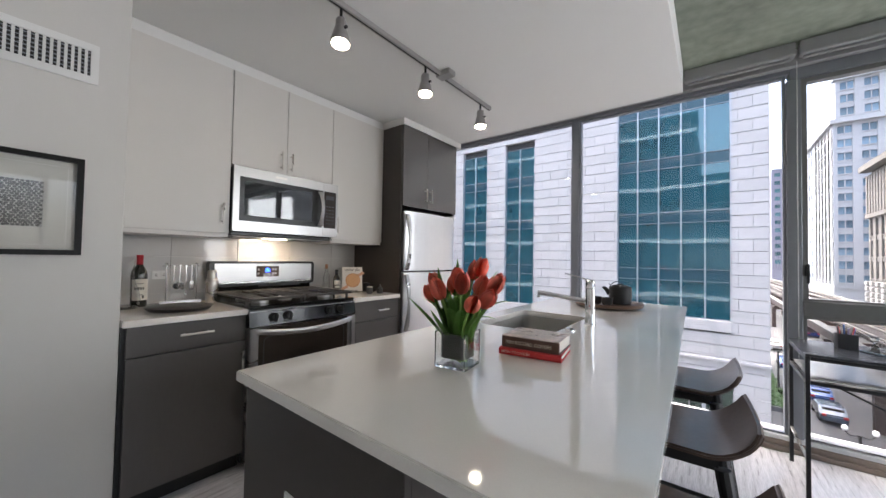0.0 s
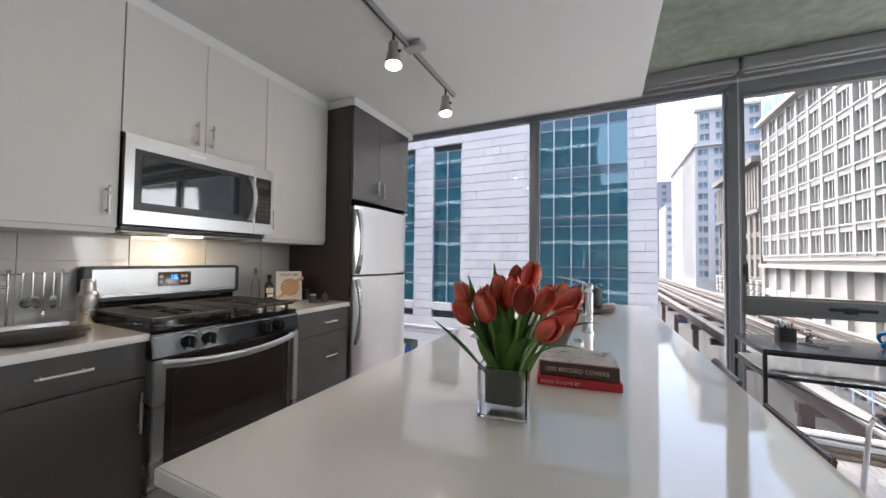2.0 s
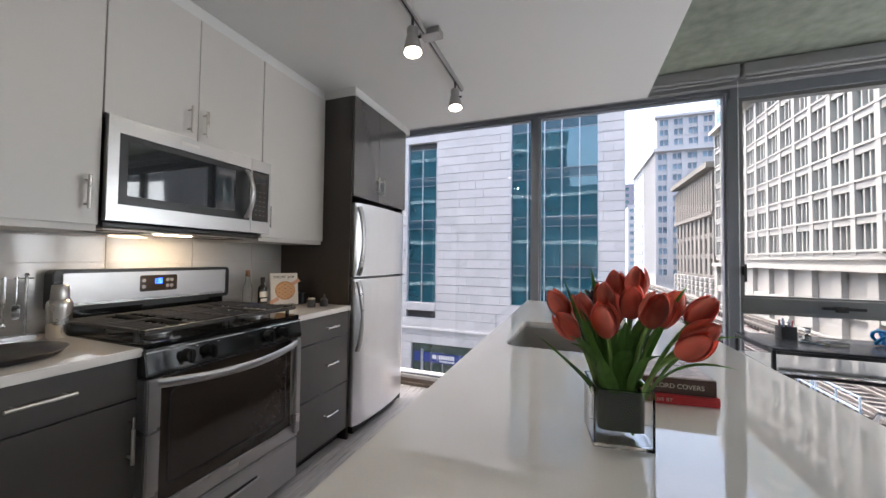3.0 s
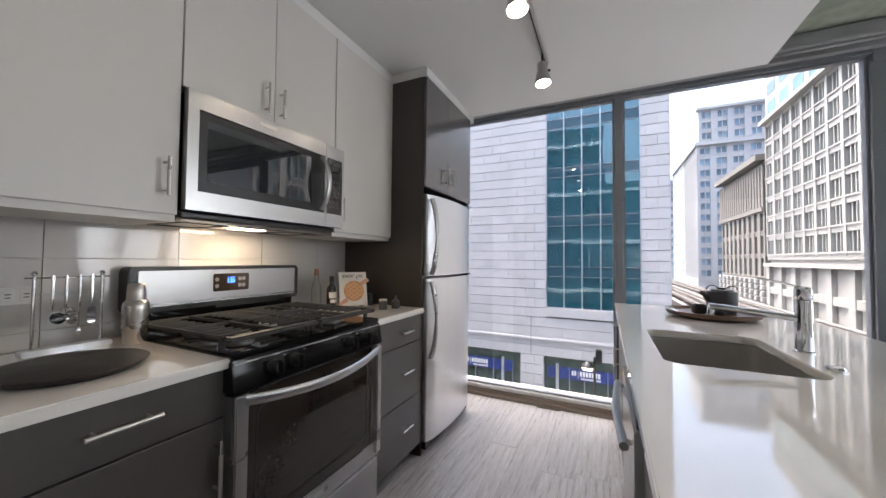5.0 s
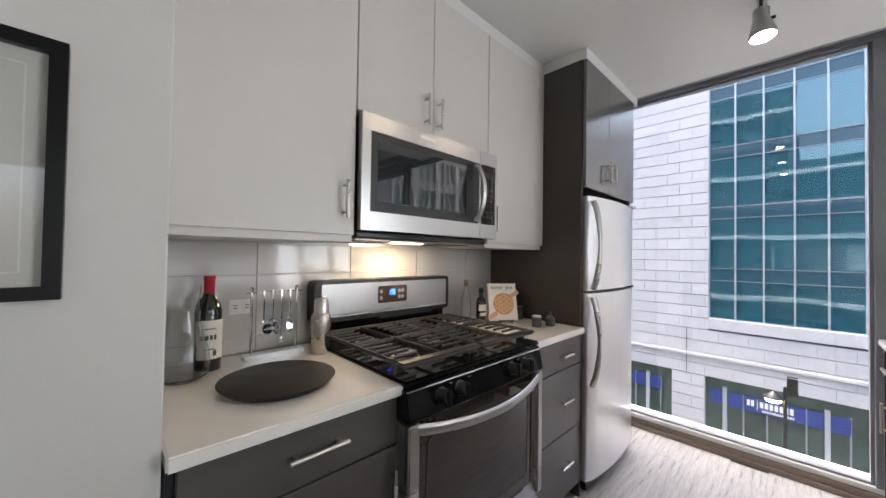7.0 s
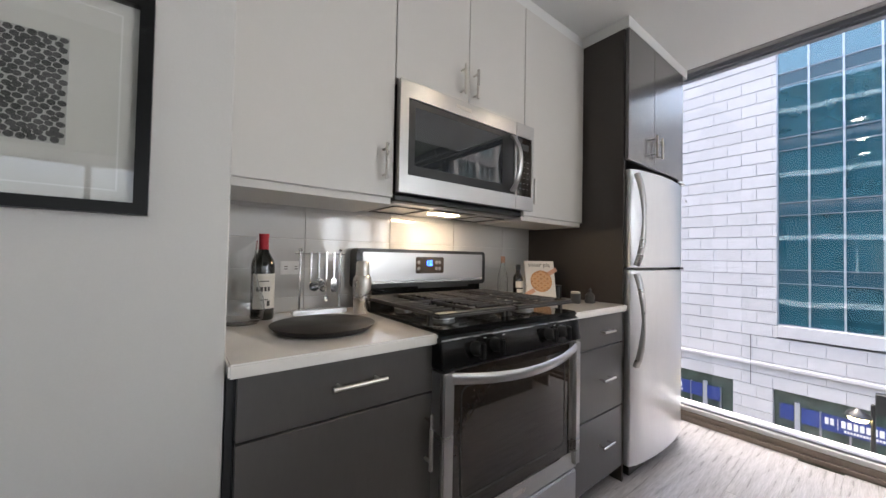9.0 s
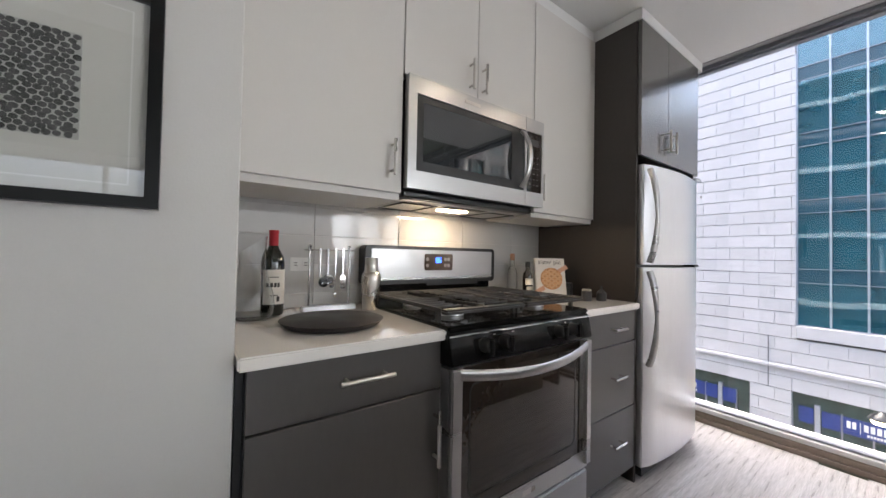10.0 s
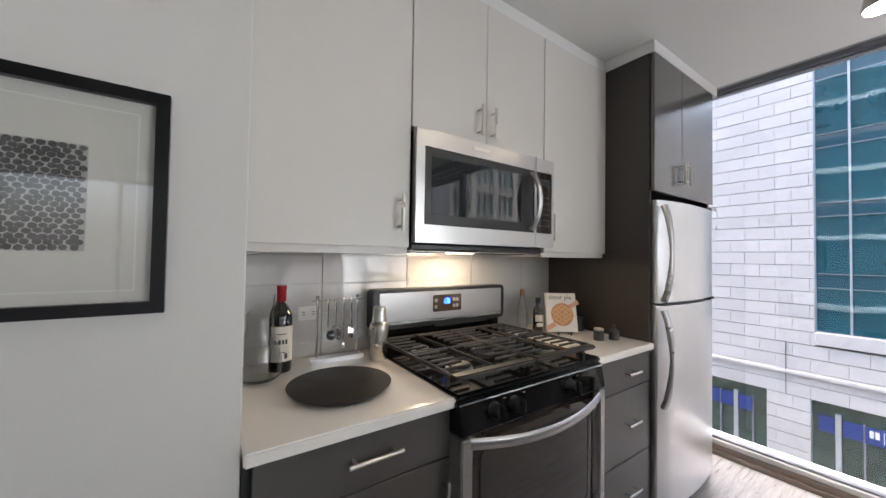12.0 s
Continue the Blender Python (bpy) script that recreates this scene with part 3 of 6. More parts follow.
tagged(part("far_ties", bm, TIES, el), kind="stuff")
for x in (11.2 - 0.72, 11.2 + 0.72, 16.3 - 0.72, 16.3 + 0.72, 11.2 - 1.15, 11.2 + 1.15, 16.3 - 1.15, 16.3 + 1.15):
    guard = abs(abs(x - 11.2) - 1.15) < 0.01 or abs(abs(x - 16.3) - 1.15) < 0.01
    part("guard_timber" if guard else "rail", bx(x - 0.07, 5, LZ - 0.05, x + 0.07, 200, LZ + 0.08), TIES if guard else RAIL, el)
for x in (L0 - 0.1, 13.6, L1 + 0.1):
    part("walkway", bx(x - 0.35, 5, LZ - 0.2, x + 0.35, 200, LZ - 0.08), PAVE, el)
fen = thing("platform_railing", "pale blue steel railing on the track walkway with a yellow marker", "railing", (9.2, 20, LZ))
BLUEP = surface("pale_blue_steel", (0.28, 0.36, 0.45), 0.5)
YEL = surface("yellow_marker", (0.65, 0.42, 0.03), 0.5)
for k in range(5):
    part("post", bx(9.0, 17 + k * 1.2, LZ - 0.08, 9.05, 17.05 + k * 1.2, LZ + 0.95), BLUEP, fen)
for z in (0.45, 0.92):
    part("rail", bx(9.0, 17.0, LZ + z, 9.06, 21.9, LZ + z + 0.06), BLUEP, fen)
part("marker_post", bx(9.6, 20.9, LZ - 0.08, 9.68, 20.98, LZ + 1.1), BLUEP, fen)
part("marker", bx(9.5, 20.85, LZ + 1.1, 9.8, 20.92, LZ + 1.35), YEL, fen)


def car(col, x, y, label):
    m = surface("car_paint", col, 0.25, 0.3, coat=0.8)
    c = thing("car", label, "car", (x, y, GZ))
    prof = [(-2.3, 0.35), (-2.3, 0.95), (-1.9, 1.05), (-1.4, 1.55), (0.5, 1.6), (1.2, 1.05), (2.2, 0.9), (2.35, 0.4)]
    part("body", prism([(y + a, GZ + b) for a, b in prof], "x", x - 0.92, x + 0.92, 0.12, 2), m, c)
    part("rear_window", bx(x - 0.7, y - 1.72, GZ + 1.1, x + 0.7, y - 1.66, GZ + 1.45, m=None), OVGLASS, c)
    part("side_window", bx(x - 0.935, y - 1.3, GZ + 1.05, x - 0.925, y + 0.6, GZ + 1.45), OVGLASS, c)
    for sx in (-0.7, 0.7):
        part("tail_light", bx(x + sx - 0.15, y - 2.34, GZ + 0.8, x + sx + 0.15, y - 2.29, GZ + 0.98), TAIL, c, "red tail light")
    for sx in (-0.85, 0.85):
        for sy in (-1.4, 1.45):
            part("wheel", lathe([(0, -0.11), (0.3, -0.11), (0.34, -0.08), (0.34, 0.08), (0.3, 0.11), (0, 0.11)], x + sx, y + sy, GZ + 0.34, 18, None, Matrix.Rotation(radians(90), 4, "Y")), BLACKPL, c)
    c.scale = (0.74, 0.74, 0.74)
    return c


TAIL = surface("red_lens", (0.5, 0.02, 0.02), 0.2)
car((0.12, 0.15, 0.2), 6.9, 37.6, "dark grey blue car parked at the kerb")
car((0.05, 0.10, 0.28), 7.1, 42.2, "dark blue car parked at the kerb behind another")
car((0.05, 0.12, 0.35), 6.6, 52.6, "blue car parked farther along the street")
car((0.03, 0.05, 0.2), 12.5, 78.0, "dark blue car driving under the tracks")
car((0.5, 0.5, 0.5), 6.7, 63.5, "silver car parked farther along the street")


def street_lamp(x, y, label):
    s = thing("street_lamp", label, "street lamp", (x, y, GZ))
    part("pole", lathe([(0.2, 0), (0.2, 0.5), (0.08, 0.7), (0.06, 3.6), (0.1, 3.7), (0, 3.7)], x, y, GZ, 12), BLACKPL, s)
    part("arm", tube([(x - 0.45, y, GZ + 3.75), (x - 0.3, y, GZ + 3.6), (x, y, GZ + 3.65), (x + 0.3, y, GZ + 3.6), (x + 0.45, y, GZ + 3.75)], 0.03, 6), BLACKPL, s)
    for sx in (-0.45, 0.45):
        part("globe", lathe([(0, 0), (0.07, 0.03), (0.12, 0.12), (0.09, 0.23), (0, 0.27)], x + sx, y, GZ + 3.76, 14), WHITEPL, s)


street_lamp(5.3, 23.6, "black street lamp with two white globes on the pavement")
street_lamp(4.7, 41.4, "black street lamp with two white globes farther along")
sl = thing("lit_street_lamp", "dark street lamp with a glowing lantern before the facade", "street lamp", (-1.55, 20.4, GZ + 0.15))
part("pole", lathe([(0.16, 0), (0.16, 1.2), (0.07, 1.4), (0.06, 5.9), (0, 5.95)], -1.55, 20.4, GZ + 0.15, 12), BLACKPL, sl)
part("speaker_box", bx(-1.5, 20.3, -4.25, -1.18, 20.6, -3.5, 0.02), BLACKPL, sl)
part("shade", lathe([(0.05, 0.3), (0.28, 0.12), (0.34, 0.0), (0.30, 0.0), (0.04, 0.26)], -1.9, 20.3, -4.45, 18), BLACKPL, sl)
part("lantern_bowl", lathe([(0.29, 0.0), (0.22, -0.14), (0, -0.2)], -1.9, 20.3, -4.46, 18), glow("lantern_light", (1.0, 0.72, 0.3), 6), sl)
part("arm", tube([(-1.55, 20.4, -4.6), (-1.7, 20.35, -4.3), (-1.9, 20.3, -4.15)], 0.03, 6), BLACKPL, sl)
pl = thing("planter", "kerb planter with low green shrubs by the corner", "planter", (4.2, 40, GZ + 0.15))
part("kerb", ring_panel([(3.0, 36), (5.1, 36), (5.1, 53), (3.0, 53)], [(3.2, 36.2), (4.9, 36.2), (4.9, 52.8), (3.2, 52.8)], "z", GZ + 0.15, GZ + 0.5), PAVE, pl)
bm = bmesh.new()
for k in range(380):
    x, y = random.uniform(3.3, 4.8), random.uniform(36.3, 52.7)
    r = random.uniform(0.12, 0.3)
    bmesh.ops.create_icosphere(bm, subdivisions=1, radius=r, matrix=Matrix.Translation((x, y, GZ + 0.45)) @ Matrix.Diagonal((1, 1, random.uniform(0.5, 1.2), 1)))
part("shrubs", bm, GRASS, pl)

# ---- kitchen: things ----
def bar_pull(parent, x, y0, z0, y1, z1, off=0.03, out=1, r=0.006, name="handle"):
    """A bar pull in front of the face at x, along y or z."""
    d = Vector((0, y1 - y0, z1 - z0))
    n = d.normalized()
    xo = x + off * out
    h = part(name, tube([(xo, y0, z0), (xo, y1, z1)], r, 12), NICKEL, parent, "brushed nickel bar handle")
    for f in (0.14, 0.86):
        p = Vector((xo, y0, z0)) + d * f
        part("post", tube([(x - 0.001 * out, p.y, p.z), (xo, p.y, p.z)], r * 0.75, 8), NICKEL, h)
    return h


def door(parent, x, y0, z0, y1, z1, material, th=0.018, name="door", gap=0.0016, out=1):
    a, b = (x - th, x) if out > 0 else (x, x + th)
    return part(name, bx(a, y0 + gap, z0 + gap, b, y1 - gap, z1 - gap, 0.0012), material, parent)


# base cabinets
c = thing("base_cabinet", "charcoal base cabinet with one drawer and a door beside the range", "cabinet", (-2.35, 0.63, 0))
part("body", bx(-2.662, 0.372, 0.10, -2.064, 0.893, 0.882), KICK, c)
part("filler", bx(-2.662, 0.355, 0.0, -2.062, 0.370, 0.882), KICK, c)
part("toe_kick", bx(-2.60, 0.372, 0.0, -2.12, 0.893, 0.099), KICK, c)
d = door(c, -2.044, 0.372, 0.738, 0.893, 0.880, GCAB, name="drawer_front")
bar_pull(d, -2.044, 0.572, 0.818, 0.718, 0.818)
d = door(c, -2.044, 0.372, 0.10, 0.893, 0.735, GCAB)
bar_pull(d, -2.044, 0.866, 0.522, 0.866, 0.685)
c = thing("drawer_cabinet", "charcoal base cabinet with three drawers between range and fridge", "cabinet", (-2.35, 1.89, 0))
part("body", bx(-2.662, 1.6205, 0.10, -2.064, 2.111, 0.882), KICK, c)
part("toe_kick", bx(-2.60, 1.6205, 0.0, -2.12, 2.111, 0.099), KICK, c)
for z0, z1, hz in ((0.725, 0.880, 0.80), (0.402, 0.722, 0.572), (0.085, 0.399, 0.258)):
    d = door(c, -2.044, 1.6205, z0, 2.111, z1, GCAB, name="drawer_front")
    bar_pull(d, -2.044, 1.868, hz, 1.975, hz)

# counters
w = thing("countertop", "white quartz countertop with eased edges over a drawer cabinet", "countertop", (-2.34, 0.63, 0.884))
part("slab", bx(-2.662, 0.354, 0.8835, -2.02, 0.893, 0.914, 0.004, 2), QUARTZ, w)
w = thing("countertop", "short white quartz countertop between range and fridge panel", "countertop", (-2.34, 1.88, 0.884))
part("slab", bx(-2.662, 1.6205, 0.8835, -2.02, 2.111, 0.914, 0.004, 2), QUARTZ, w)

# upper cabinets
def upper(label, y0, y1, z0, doors, rail=True):
    u = thing("wall_cabinet", label, "cabinet", (-2.48, (y0 + y1) / 2, z0))
    part("body", bx(-2.655, y0 + 0.001, z0 + 0.02, -2.295, y1 - 0.001, 2.377), WCAB, u)
    if rail:
        part("light_rail", bx(-2.60, y0 + 0.001, z0 - 0.022, -2.291, y1 - 0.001, z0 + 0.0195), WCAB, u)
    for a, b, hy, h0, h1 in doors:
        d = door(u, -2.275, a, z0, b, 2.377, WCAB)
        if hy:
            bar_pull(d, -2.275, hy, h0, hy, h1)
    return u


upper("wide white wall cabinet with one flat door beside the microwave", 0.355, 0.868, 1.352, [(0.355, 0.868, 0.826, 1.408, 1.533)])
upper("white wall cabinet with two flat doors above the microwave", 0.870, 1.584, 1.785, [(0.870, 1.221, 1.176, 1.811, 1.934), (1.221, 1.584, 1.246, 1.811, 1.934)], False)
upper("white wall cabinet with one flat door between microwave and fridge cabinet", 1.586, 2.111, 1.352, [(1.586, 2.111, 1.632, 1.408, 1.533)])

# fridge enclosure
c = thing("fridge_cabinet", "tall dark brown fridge surround with two upper doors", "cabinet", (-2.34, 2.5, 0))
part("side_panel", bx(-2.66, 2.113, 0, -2.045, 2.131, 2.378, 0.001), DPANEL, c)
part("side_panel", bx(-2.66, 2.875, 0, -2.045, 2.893, 2.378, 0.001), DPANEL, c)
part("body", bx(-2.66, 2.132, 1.69, -2.045, 2.874, 2.377), DPANEL, c)
for a, b, hy in ((2.114, 2.44, 2.40), (2.44, 2.892, 2.475)):
    d = door(c, -2.022, a, 1.672, b, 2.378, DDOOR)
    bar_pull(d, -2.022, hy, 1.735, hy, 1.856)

# fridge
f = thing("refrigerator", "stainless steel top-freezer refrigerator with two curved handles", "refrigerator", (-2.34, 2.5, 0.02))
part("body", bx(-2.64, 2.15, 0.03, -2.085, 2.85, 1.63, 0.005), surface("fridge_side_grey", (0.22, 0.22, 0.22), 0.5), f)


def bowed(y0, y1, x0, x1, bulge, n=14, r=0.02):
    pts = [(x0, y0)]
    for i in range(n + 1):
        u = i / n
        e = 1 - max(0, (abs(u - 0.5) * 2 - 0.9) / 0.1) ** 2 * 0.15
        pts.append((x0 + (x1 - x0 + bulge * (1 - (2 * u - 1) ** 2)) * e, y0 + (y1 - y0) * u))
    pts.append((x0, y1))
    return pts


for z0, z1, nm in ((1.108, 1.628, "freezer_door"), (0.075, 1.092, "fridge_door")):
    d = part(nm, prism(bowed(2.14, 2.862, -2.08, -2.012, 0.035), "z", z0, z1, 0.004), FRIDGE, f)
    a, b = (1.595, 1.12) if z0 > 1 else (1.075, 0.60)
    pts = []
    for i in range(13):
        u = i / 12
        pts.append((-1.992 + 0.036 * math.sin(math.pi * u) ** 0.7, 2.148, a + (b - a) * u))
    part("handle", tube(pts, [0.010 + 0.009 * abs(math.cos(math.pi * i / 12)) for i in range(13)], 10, flat=(1.2, 0.8)), STEEL, d, "curved stainless steel handle")
part("hinge_cap", bx(-2.06, 2.78, 1.629, -1.99, 2.85, 1.645, 0.004), FRIDGE, f)
part("middle_hinge", bx(-2.06, 2.78, 1.093, -2.0, 2.845, 1.107, 0.002), BLACKPL, f)
part("base_grille", bx(-2.10, 2.16, 0.021, -2.03, 2.84, 0.074), BLACKPL, f)
part("badge", bx(-1.982, 2.80, 1.52, -1.979, 2.825, 1.535), NICKEL, f)

# microwave
m_ = thing("microwave", "stainless steel over-the-range microwave with black glass door", "microwave", (-2.46, 1.27, 1.365))
part("housing", bx(-2.655, 0.905, 1.372, -2.275, 1.64, 1.775, 0.003), BLACKPL, m_)
O = [(0.899, 1.372), (1.518, 1.372), (1.518, 1.778), (0.899, 1.778)]
I = [(0.934, 1.437), (1.512, 1.437), (1.512, 1.716), (0.934, 1.716)]
dr = part("door", ring_panel(O, I, "x", -2.274, -2.246), STEEL, m_)
part("glass", bx(-2.27, 0.932, 1.435, -2.252, 1.513, 1.718, 0.001), MWGLASS, dr)
part("glass_border", ring_panel([(0.936, 1.439), (1.510, 1.439), (1.510, 1.714), (0.936, 1.714)], [(0.965, 1.475), (1.43, 1.475), (1.43, 1.69), (0.965, 1.69)], "x", -2.2519, -2.2512), BLACKPL, dr)
pts = [(-2.24 + 0.05 * math.sin(math.pi * i / 14) ** 0.7, 1.485 + 0.0 * i, 1.70 - 0.25 * i / 14) for i in range(15)]
part("handle", tube(pts, 0.014, 10, flat=(1.0, 0.55)), STEEL, dr, "bowed stainless steel handle")
O = [(1.52, 1.372), (1.645, 1.372), (1.645, 1.778), (1.52, 1.778)]
I = [(1.526, 1.437), (1.632, 1.437), (1.632, 1.716), (1.526, 1.716)]
KEYM = surface("dim_key_print", (0.12, 0.12, 0.13), 0.5)
cp = part("control_panel", ring_panel(O, I, "x", -2.274, -2.246), STEEL, m_)
part("keypad", bx(-2.27, 1.525, 1.436, -2.250, 1.633, 1.717, 0.002), OVGLASS, cp)
for i in range(3):
    for j in range(6):
        part("key", bx(-2.2502, 1.548 + i * 0.026, 1.47 + j * 0.026, -2.2494, 1.560 + i * 0.026, 1.474 + j * 0.026), KEYM, cp)
part("clock", bx(-2.2502, 1.545, 1.655, -2.2494, 1.612, 1.685), BLACKPL, cp)
part("badge", bx(-2.2459, 1.155, 1.742, -2.2445, 1.235, 1.756), NICKEL, dr)
vt = part("bottom_vent", bx(-2.65, 0.905, 1.345, -2.29, 1.64, 1.371, 0.006), BLACKPL, m_)
part("grease_plate", bx(-2.62, 0.93, 1.342, -2.33, 1.62, 1.3445), STEEL, vt)
for y0 in (0.955, 1.42):
    part("filter_frame", ring_panel([(-2.60, y0), (-2.38, y0), (-2.38, y0 + 0.17), (-2.60, y0 + 0.17)], [(-2.59, y0 + 0.01), (-2.39, y0 + 0.01), (-2.39, y0 + 0.16), (-2.59, y0 + 0.16)], "z", 1.338, 1.3415), BLACKPL, vt)
for k in range(12):
    part("vent_slat", bx(-2.40 + 0.0, 1.16 + k * 0.019, 1.339, -2.35, 1.170 + k * 0.019, 1.3415), BLACKPL, vt)
part("lamp_lens", bx(-2.50, 1.20, 1.3395, -2.44, 1.34, 1.3415), glow("hood_lens", (1.0, 0.78, 0.5), 9), vt)

# range
r = thing("gas_range", "black and stainless steel gas range with cast iron grates", "range", (-2.34, 1.276, 0))
part("body", bx(-2.65, 0.899, 0.03, -2.06, 1.653, 0.905, 0.003), BLACKPL, r)
part("cooktop", bx(-2.60, 0.897, 0.9055, -2.005, 1.655, 0.926, 0.006, 2), ENAMEL, r)
fp = part("control_fascia", prism([(-2.06, 0.805), (-1.985, 0.812), (-2.003, 0.905), (-2.06, 0.905)], "y", 0.897, 1.655, 0.004), ENAMEL, r)
part("trim_line", tube([(-2.0, 0.9, 0.896), (-2.0, 1.652, 0.896)], 0.003, 6), CHROME, fp)
for ky in (1.035, 1.125, 1.425, 1.515):
    k = part("knob", lathe([(0, 0.03), (0.017, 0.03), (0.021, 0.024), (0.023, 0), (0.026, -0.003), (0, -0.003)], -1.992, ky, 0.858, 20, None, Matrix.Rotation(radians(83), 4, "Y")), BLACKPL, fp)
    part("grip", bx(-1.975, ky - 0.006, 0.832, -1.948, ky + 0.006, 0.884, 0.004, 2), BLACKPL, k)
for i, y in enumerate((1.07, 1.16, 1.46)):
    part("marking", bx(-1.9915, y, 0.886, -1.9905, y + 0.012, 0.888), NICKEL, fp)
# oven door
od = part("oven_door", ring_panel([(0.90, 0.278), (1.652, 0.278), (1.652, 0.80), (0.90, 0.80)], [(0.955, 0.345), (1.597, 0.345), (1.597, 0.799), (0.955, 0.799)], "x", -2.045, -2.003), STEEL, r)
gl = part("oven_glass", bx(-2.04, 0.953, 0.343, -2.006, 1.599, 0.798, 0.003), OVGLASS, od)
part("window_border", ring_panel(rounded(0.985, 0.39, 1.567, 0.745, 0.03), rounded(0.992, 0.397, 1.560, 0.738, 0.025), "x", -2.0058, -2.0050), BLACKPL, gl)
pts = []
for i in range(21):
    u = i / 20
    pts.append((-1.995 + 0.052 * (1 - (2 * u - 1) ** 2), 0.935 + 0.70 * u, 0.782 - 0.022 * (1 - (2 * u - 1) ** 2)))
part("handle", tube(pts, 0.0175, 12, flat=(0.4, 1.0)), STEEL, od, "bowed stainless steel handle")
for y in (0.918, 1.634):
    part("stile", bx(-2.003, y - 0.018, 0.30, -1.985, y + 0.018, 0.802, 0.004, 2), STEEL, od)
part("badge", bx(-2.0028, 1.24, 0.305, -2.0015, 1.31, 0.322), NICKEL, od)
dw = part("storage_drawer", bx(-2.045, 0.90, 0.06, -2.0, 1.652, 0.268, 0.006, 2), STEEL, r)
part("handle_recess", bx(-2.0005, 1.16, 0.178, -1.9990, 1.39, 0.206), BLACKPL, dw)
part("handle_lip", tube([(-1.995, 1.15, 0.190), (-1.992, 1.27, 0.186), (-1.995, 1.40, 0.190)], 0.007, 8), STEEL, dw, "slim pull on the storage drawer")
part("foot", bx(-2.2, 0.93, 0.0, -2.1, 0.97, 0.03), BLACKPL, r)
part("foot", bx(-2.2, 1.58, 0.0, -2.1, 1.62, 0.03), BLACKPL, r)
# backguard
bg = part("backguard", bx(-2.655, 0.897, 0.906, -2.60, 1.655, 1.02, 0.006), ENAMEL, r)
hd = part("backguard_head", prism(rounded(0.882, 1.000, 1.679, 1.176, 0.022), "x", -2.655, -2.585, 0.006), BLACKPL, r)
part("steel_panel", prism(rounded(0.912, 1.020, 1.650, 1.160, 0.006), "x", -2.5855, -2.580, 0.001), STEEL, hd)
ds = part("display", prism(rounded(1.192, 1.062, 1.366, 1.142, 0.008), "x", -2.5800, -2.5765, 0.001), OVGLASS, hd, "black touch display with blue digits")
DIG = glow("blue_digits", (0.02, 0.08, 1.0), 3)


def seven(parent, y, z, ch):
    seg = {"0": "abcdef", "1": "bc", "2": "abged", "3": "abgcd", "6": "afgedc", "5": "afgcd"}[ch]
    w, h, t = 0.010, 0.022, 0.0022
    pos = {"a": (0, h, w, t), "g": (0, h / 2, w, t), "d": (0, 0, w, t), "f": (0, h / 2, t, h / 2), "b": (w - t, h / 2, t, h / 2), "e": (0, 0, t, h / 2), "c": (w - t, 0, t, h / 2)}
    bm = bmesh.new()
    for s_ in seg:
        a, b_, c_, d_ = pos[s_]
        box(bm, -2.5762, y + a, z + b_, -2.5756, y + a + c_, z + b_ + d_)
    part("digit", bm, DIG, parent)


for i, ch in enumerate("136"):
    seven(ds, 1.252 + i * 0.0145, 1.100, ch)
for i in range(3):
    for j in range(2):
        part("key", lathe([(0.009, 0), (0.009, 0.001), (0, 0.001)], -2.5763, 1.208 + (i > 0) * 0.11 + (i > 1) * 0.02, 1.086 + j * 0.03, 12, None, Matrix.Rotation(radians(90), 4, "Y")), surface("grey_key", (0.18, 0.18, 0.19), 0.4), ds)
part("vent_slot", bx(-2.5995, 1.22, 0.988, -2.597, 1.56, 1.0), KICK, bg)
# burners and grates
for bxx, byy, br in ((-2.18, 1.04, 0.05), (-2.18, 1.51, 0.045), (-2.44, 1.04, 0.04), (-2.44, 1.51, 0.05), (-2.31, 1.276, 0.045)):
    b = part("burner", lathe([(br, 0), (br, 0.012), (br * 0.8, 0.016), (0, 0.016)], bxx, byy, 0.927, 20), STEEL, r)
    part("burner_cap", lathe([(br * 0.85, 0), (br * 0.85, 0.006), (br * 0.7, 0.009), (0, 0.009)], bxx, byy, 0.9435, 20), IRON, b)


def grate(y0, y1):
    g = part("grate", bmesh.new(), IRON, r, "black cast iron grate")
    zt = 0.966
    def rod(name, a, b, rr=0.0065):
        part(name, tube([a, b], rr, 6, flat=(0.8, 1.1)), IRON, g)
    x0, x1 = -2.56, -2.06
    part("front_bar", bx(-2.062, y0, 0.955, -2.022, y1, 0.970, 0.006, 2), IRON, g)
    rod("frame_bar", (x0, y0, zt), (x0, y1, zt))
    rod("frame_bar", (x0, y0 + 0.006, zt), (x1, y0 + 0.006, zt))
    rod("frame_bar", (x0, y1 - 0.006, zt), (x1, y1 - 0.006, zt))
    rod("cross_bar", ((x0 + x1) / 2, y0, zt), ((x0 + x1) / 2, y1, zt))
    rod("cross_bar", (x0, (y0 + y1) / 2, zt), (x1, (y0 + y1) / 2, zt), 0.006)
    for xx in [x0 + 0.045 * i for i in range(1, 11) if i != 5.5]:
        if abs(xx - (x0 + x1) / 2) < 0.02:
            continue
        w_ = (y1 - y0)
        rod("finger", (xx, y0 + 0.01, zt), (xx, y0 + w_ * 0.34, zt), 0.005)
        rod("finger", (xx, y1 - 0.01, zt), (xx, y1 - w_ * 0.34, zt), 0.005)
    for xx in (x0 + 0.01, x1 - 0.02):
        for yy in (y0 + 0.01, y1 - 0.01):
            part("foot", bx(xx - 0.007, yy - 0.007, 0.9265, xx + 0.007, yy + 0.007, 0.962), IRON, g)


grate(0.903, 1.274)
grate(1.279, 1.650)

r.location.y, r.scale.y = 1.251, 0.966
m_.location.y = 1.2455

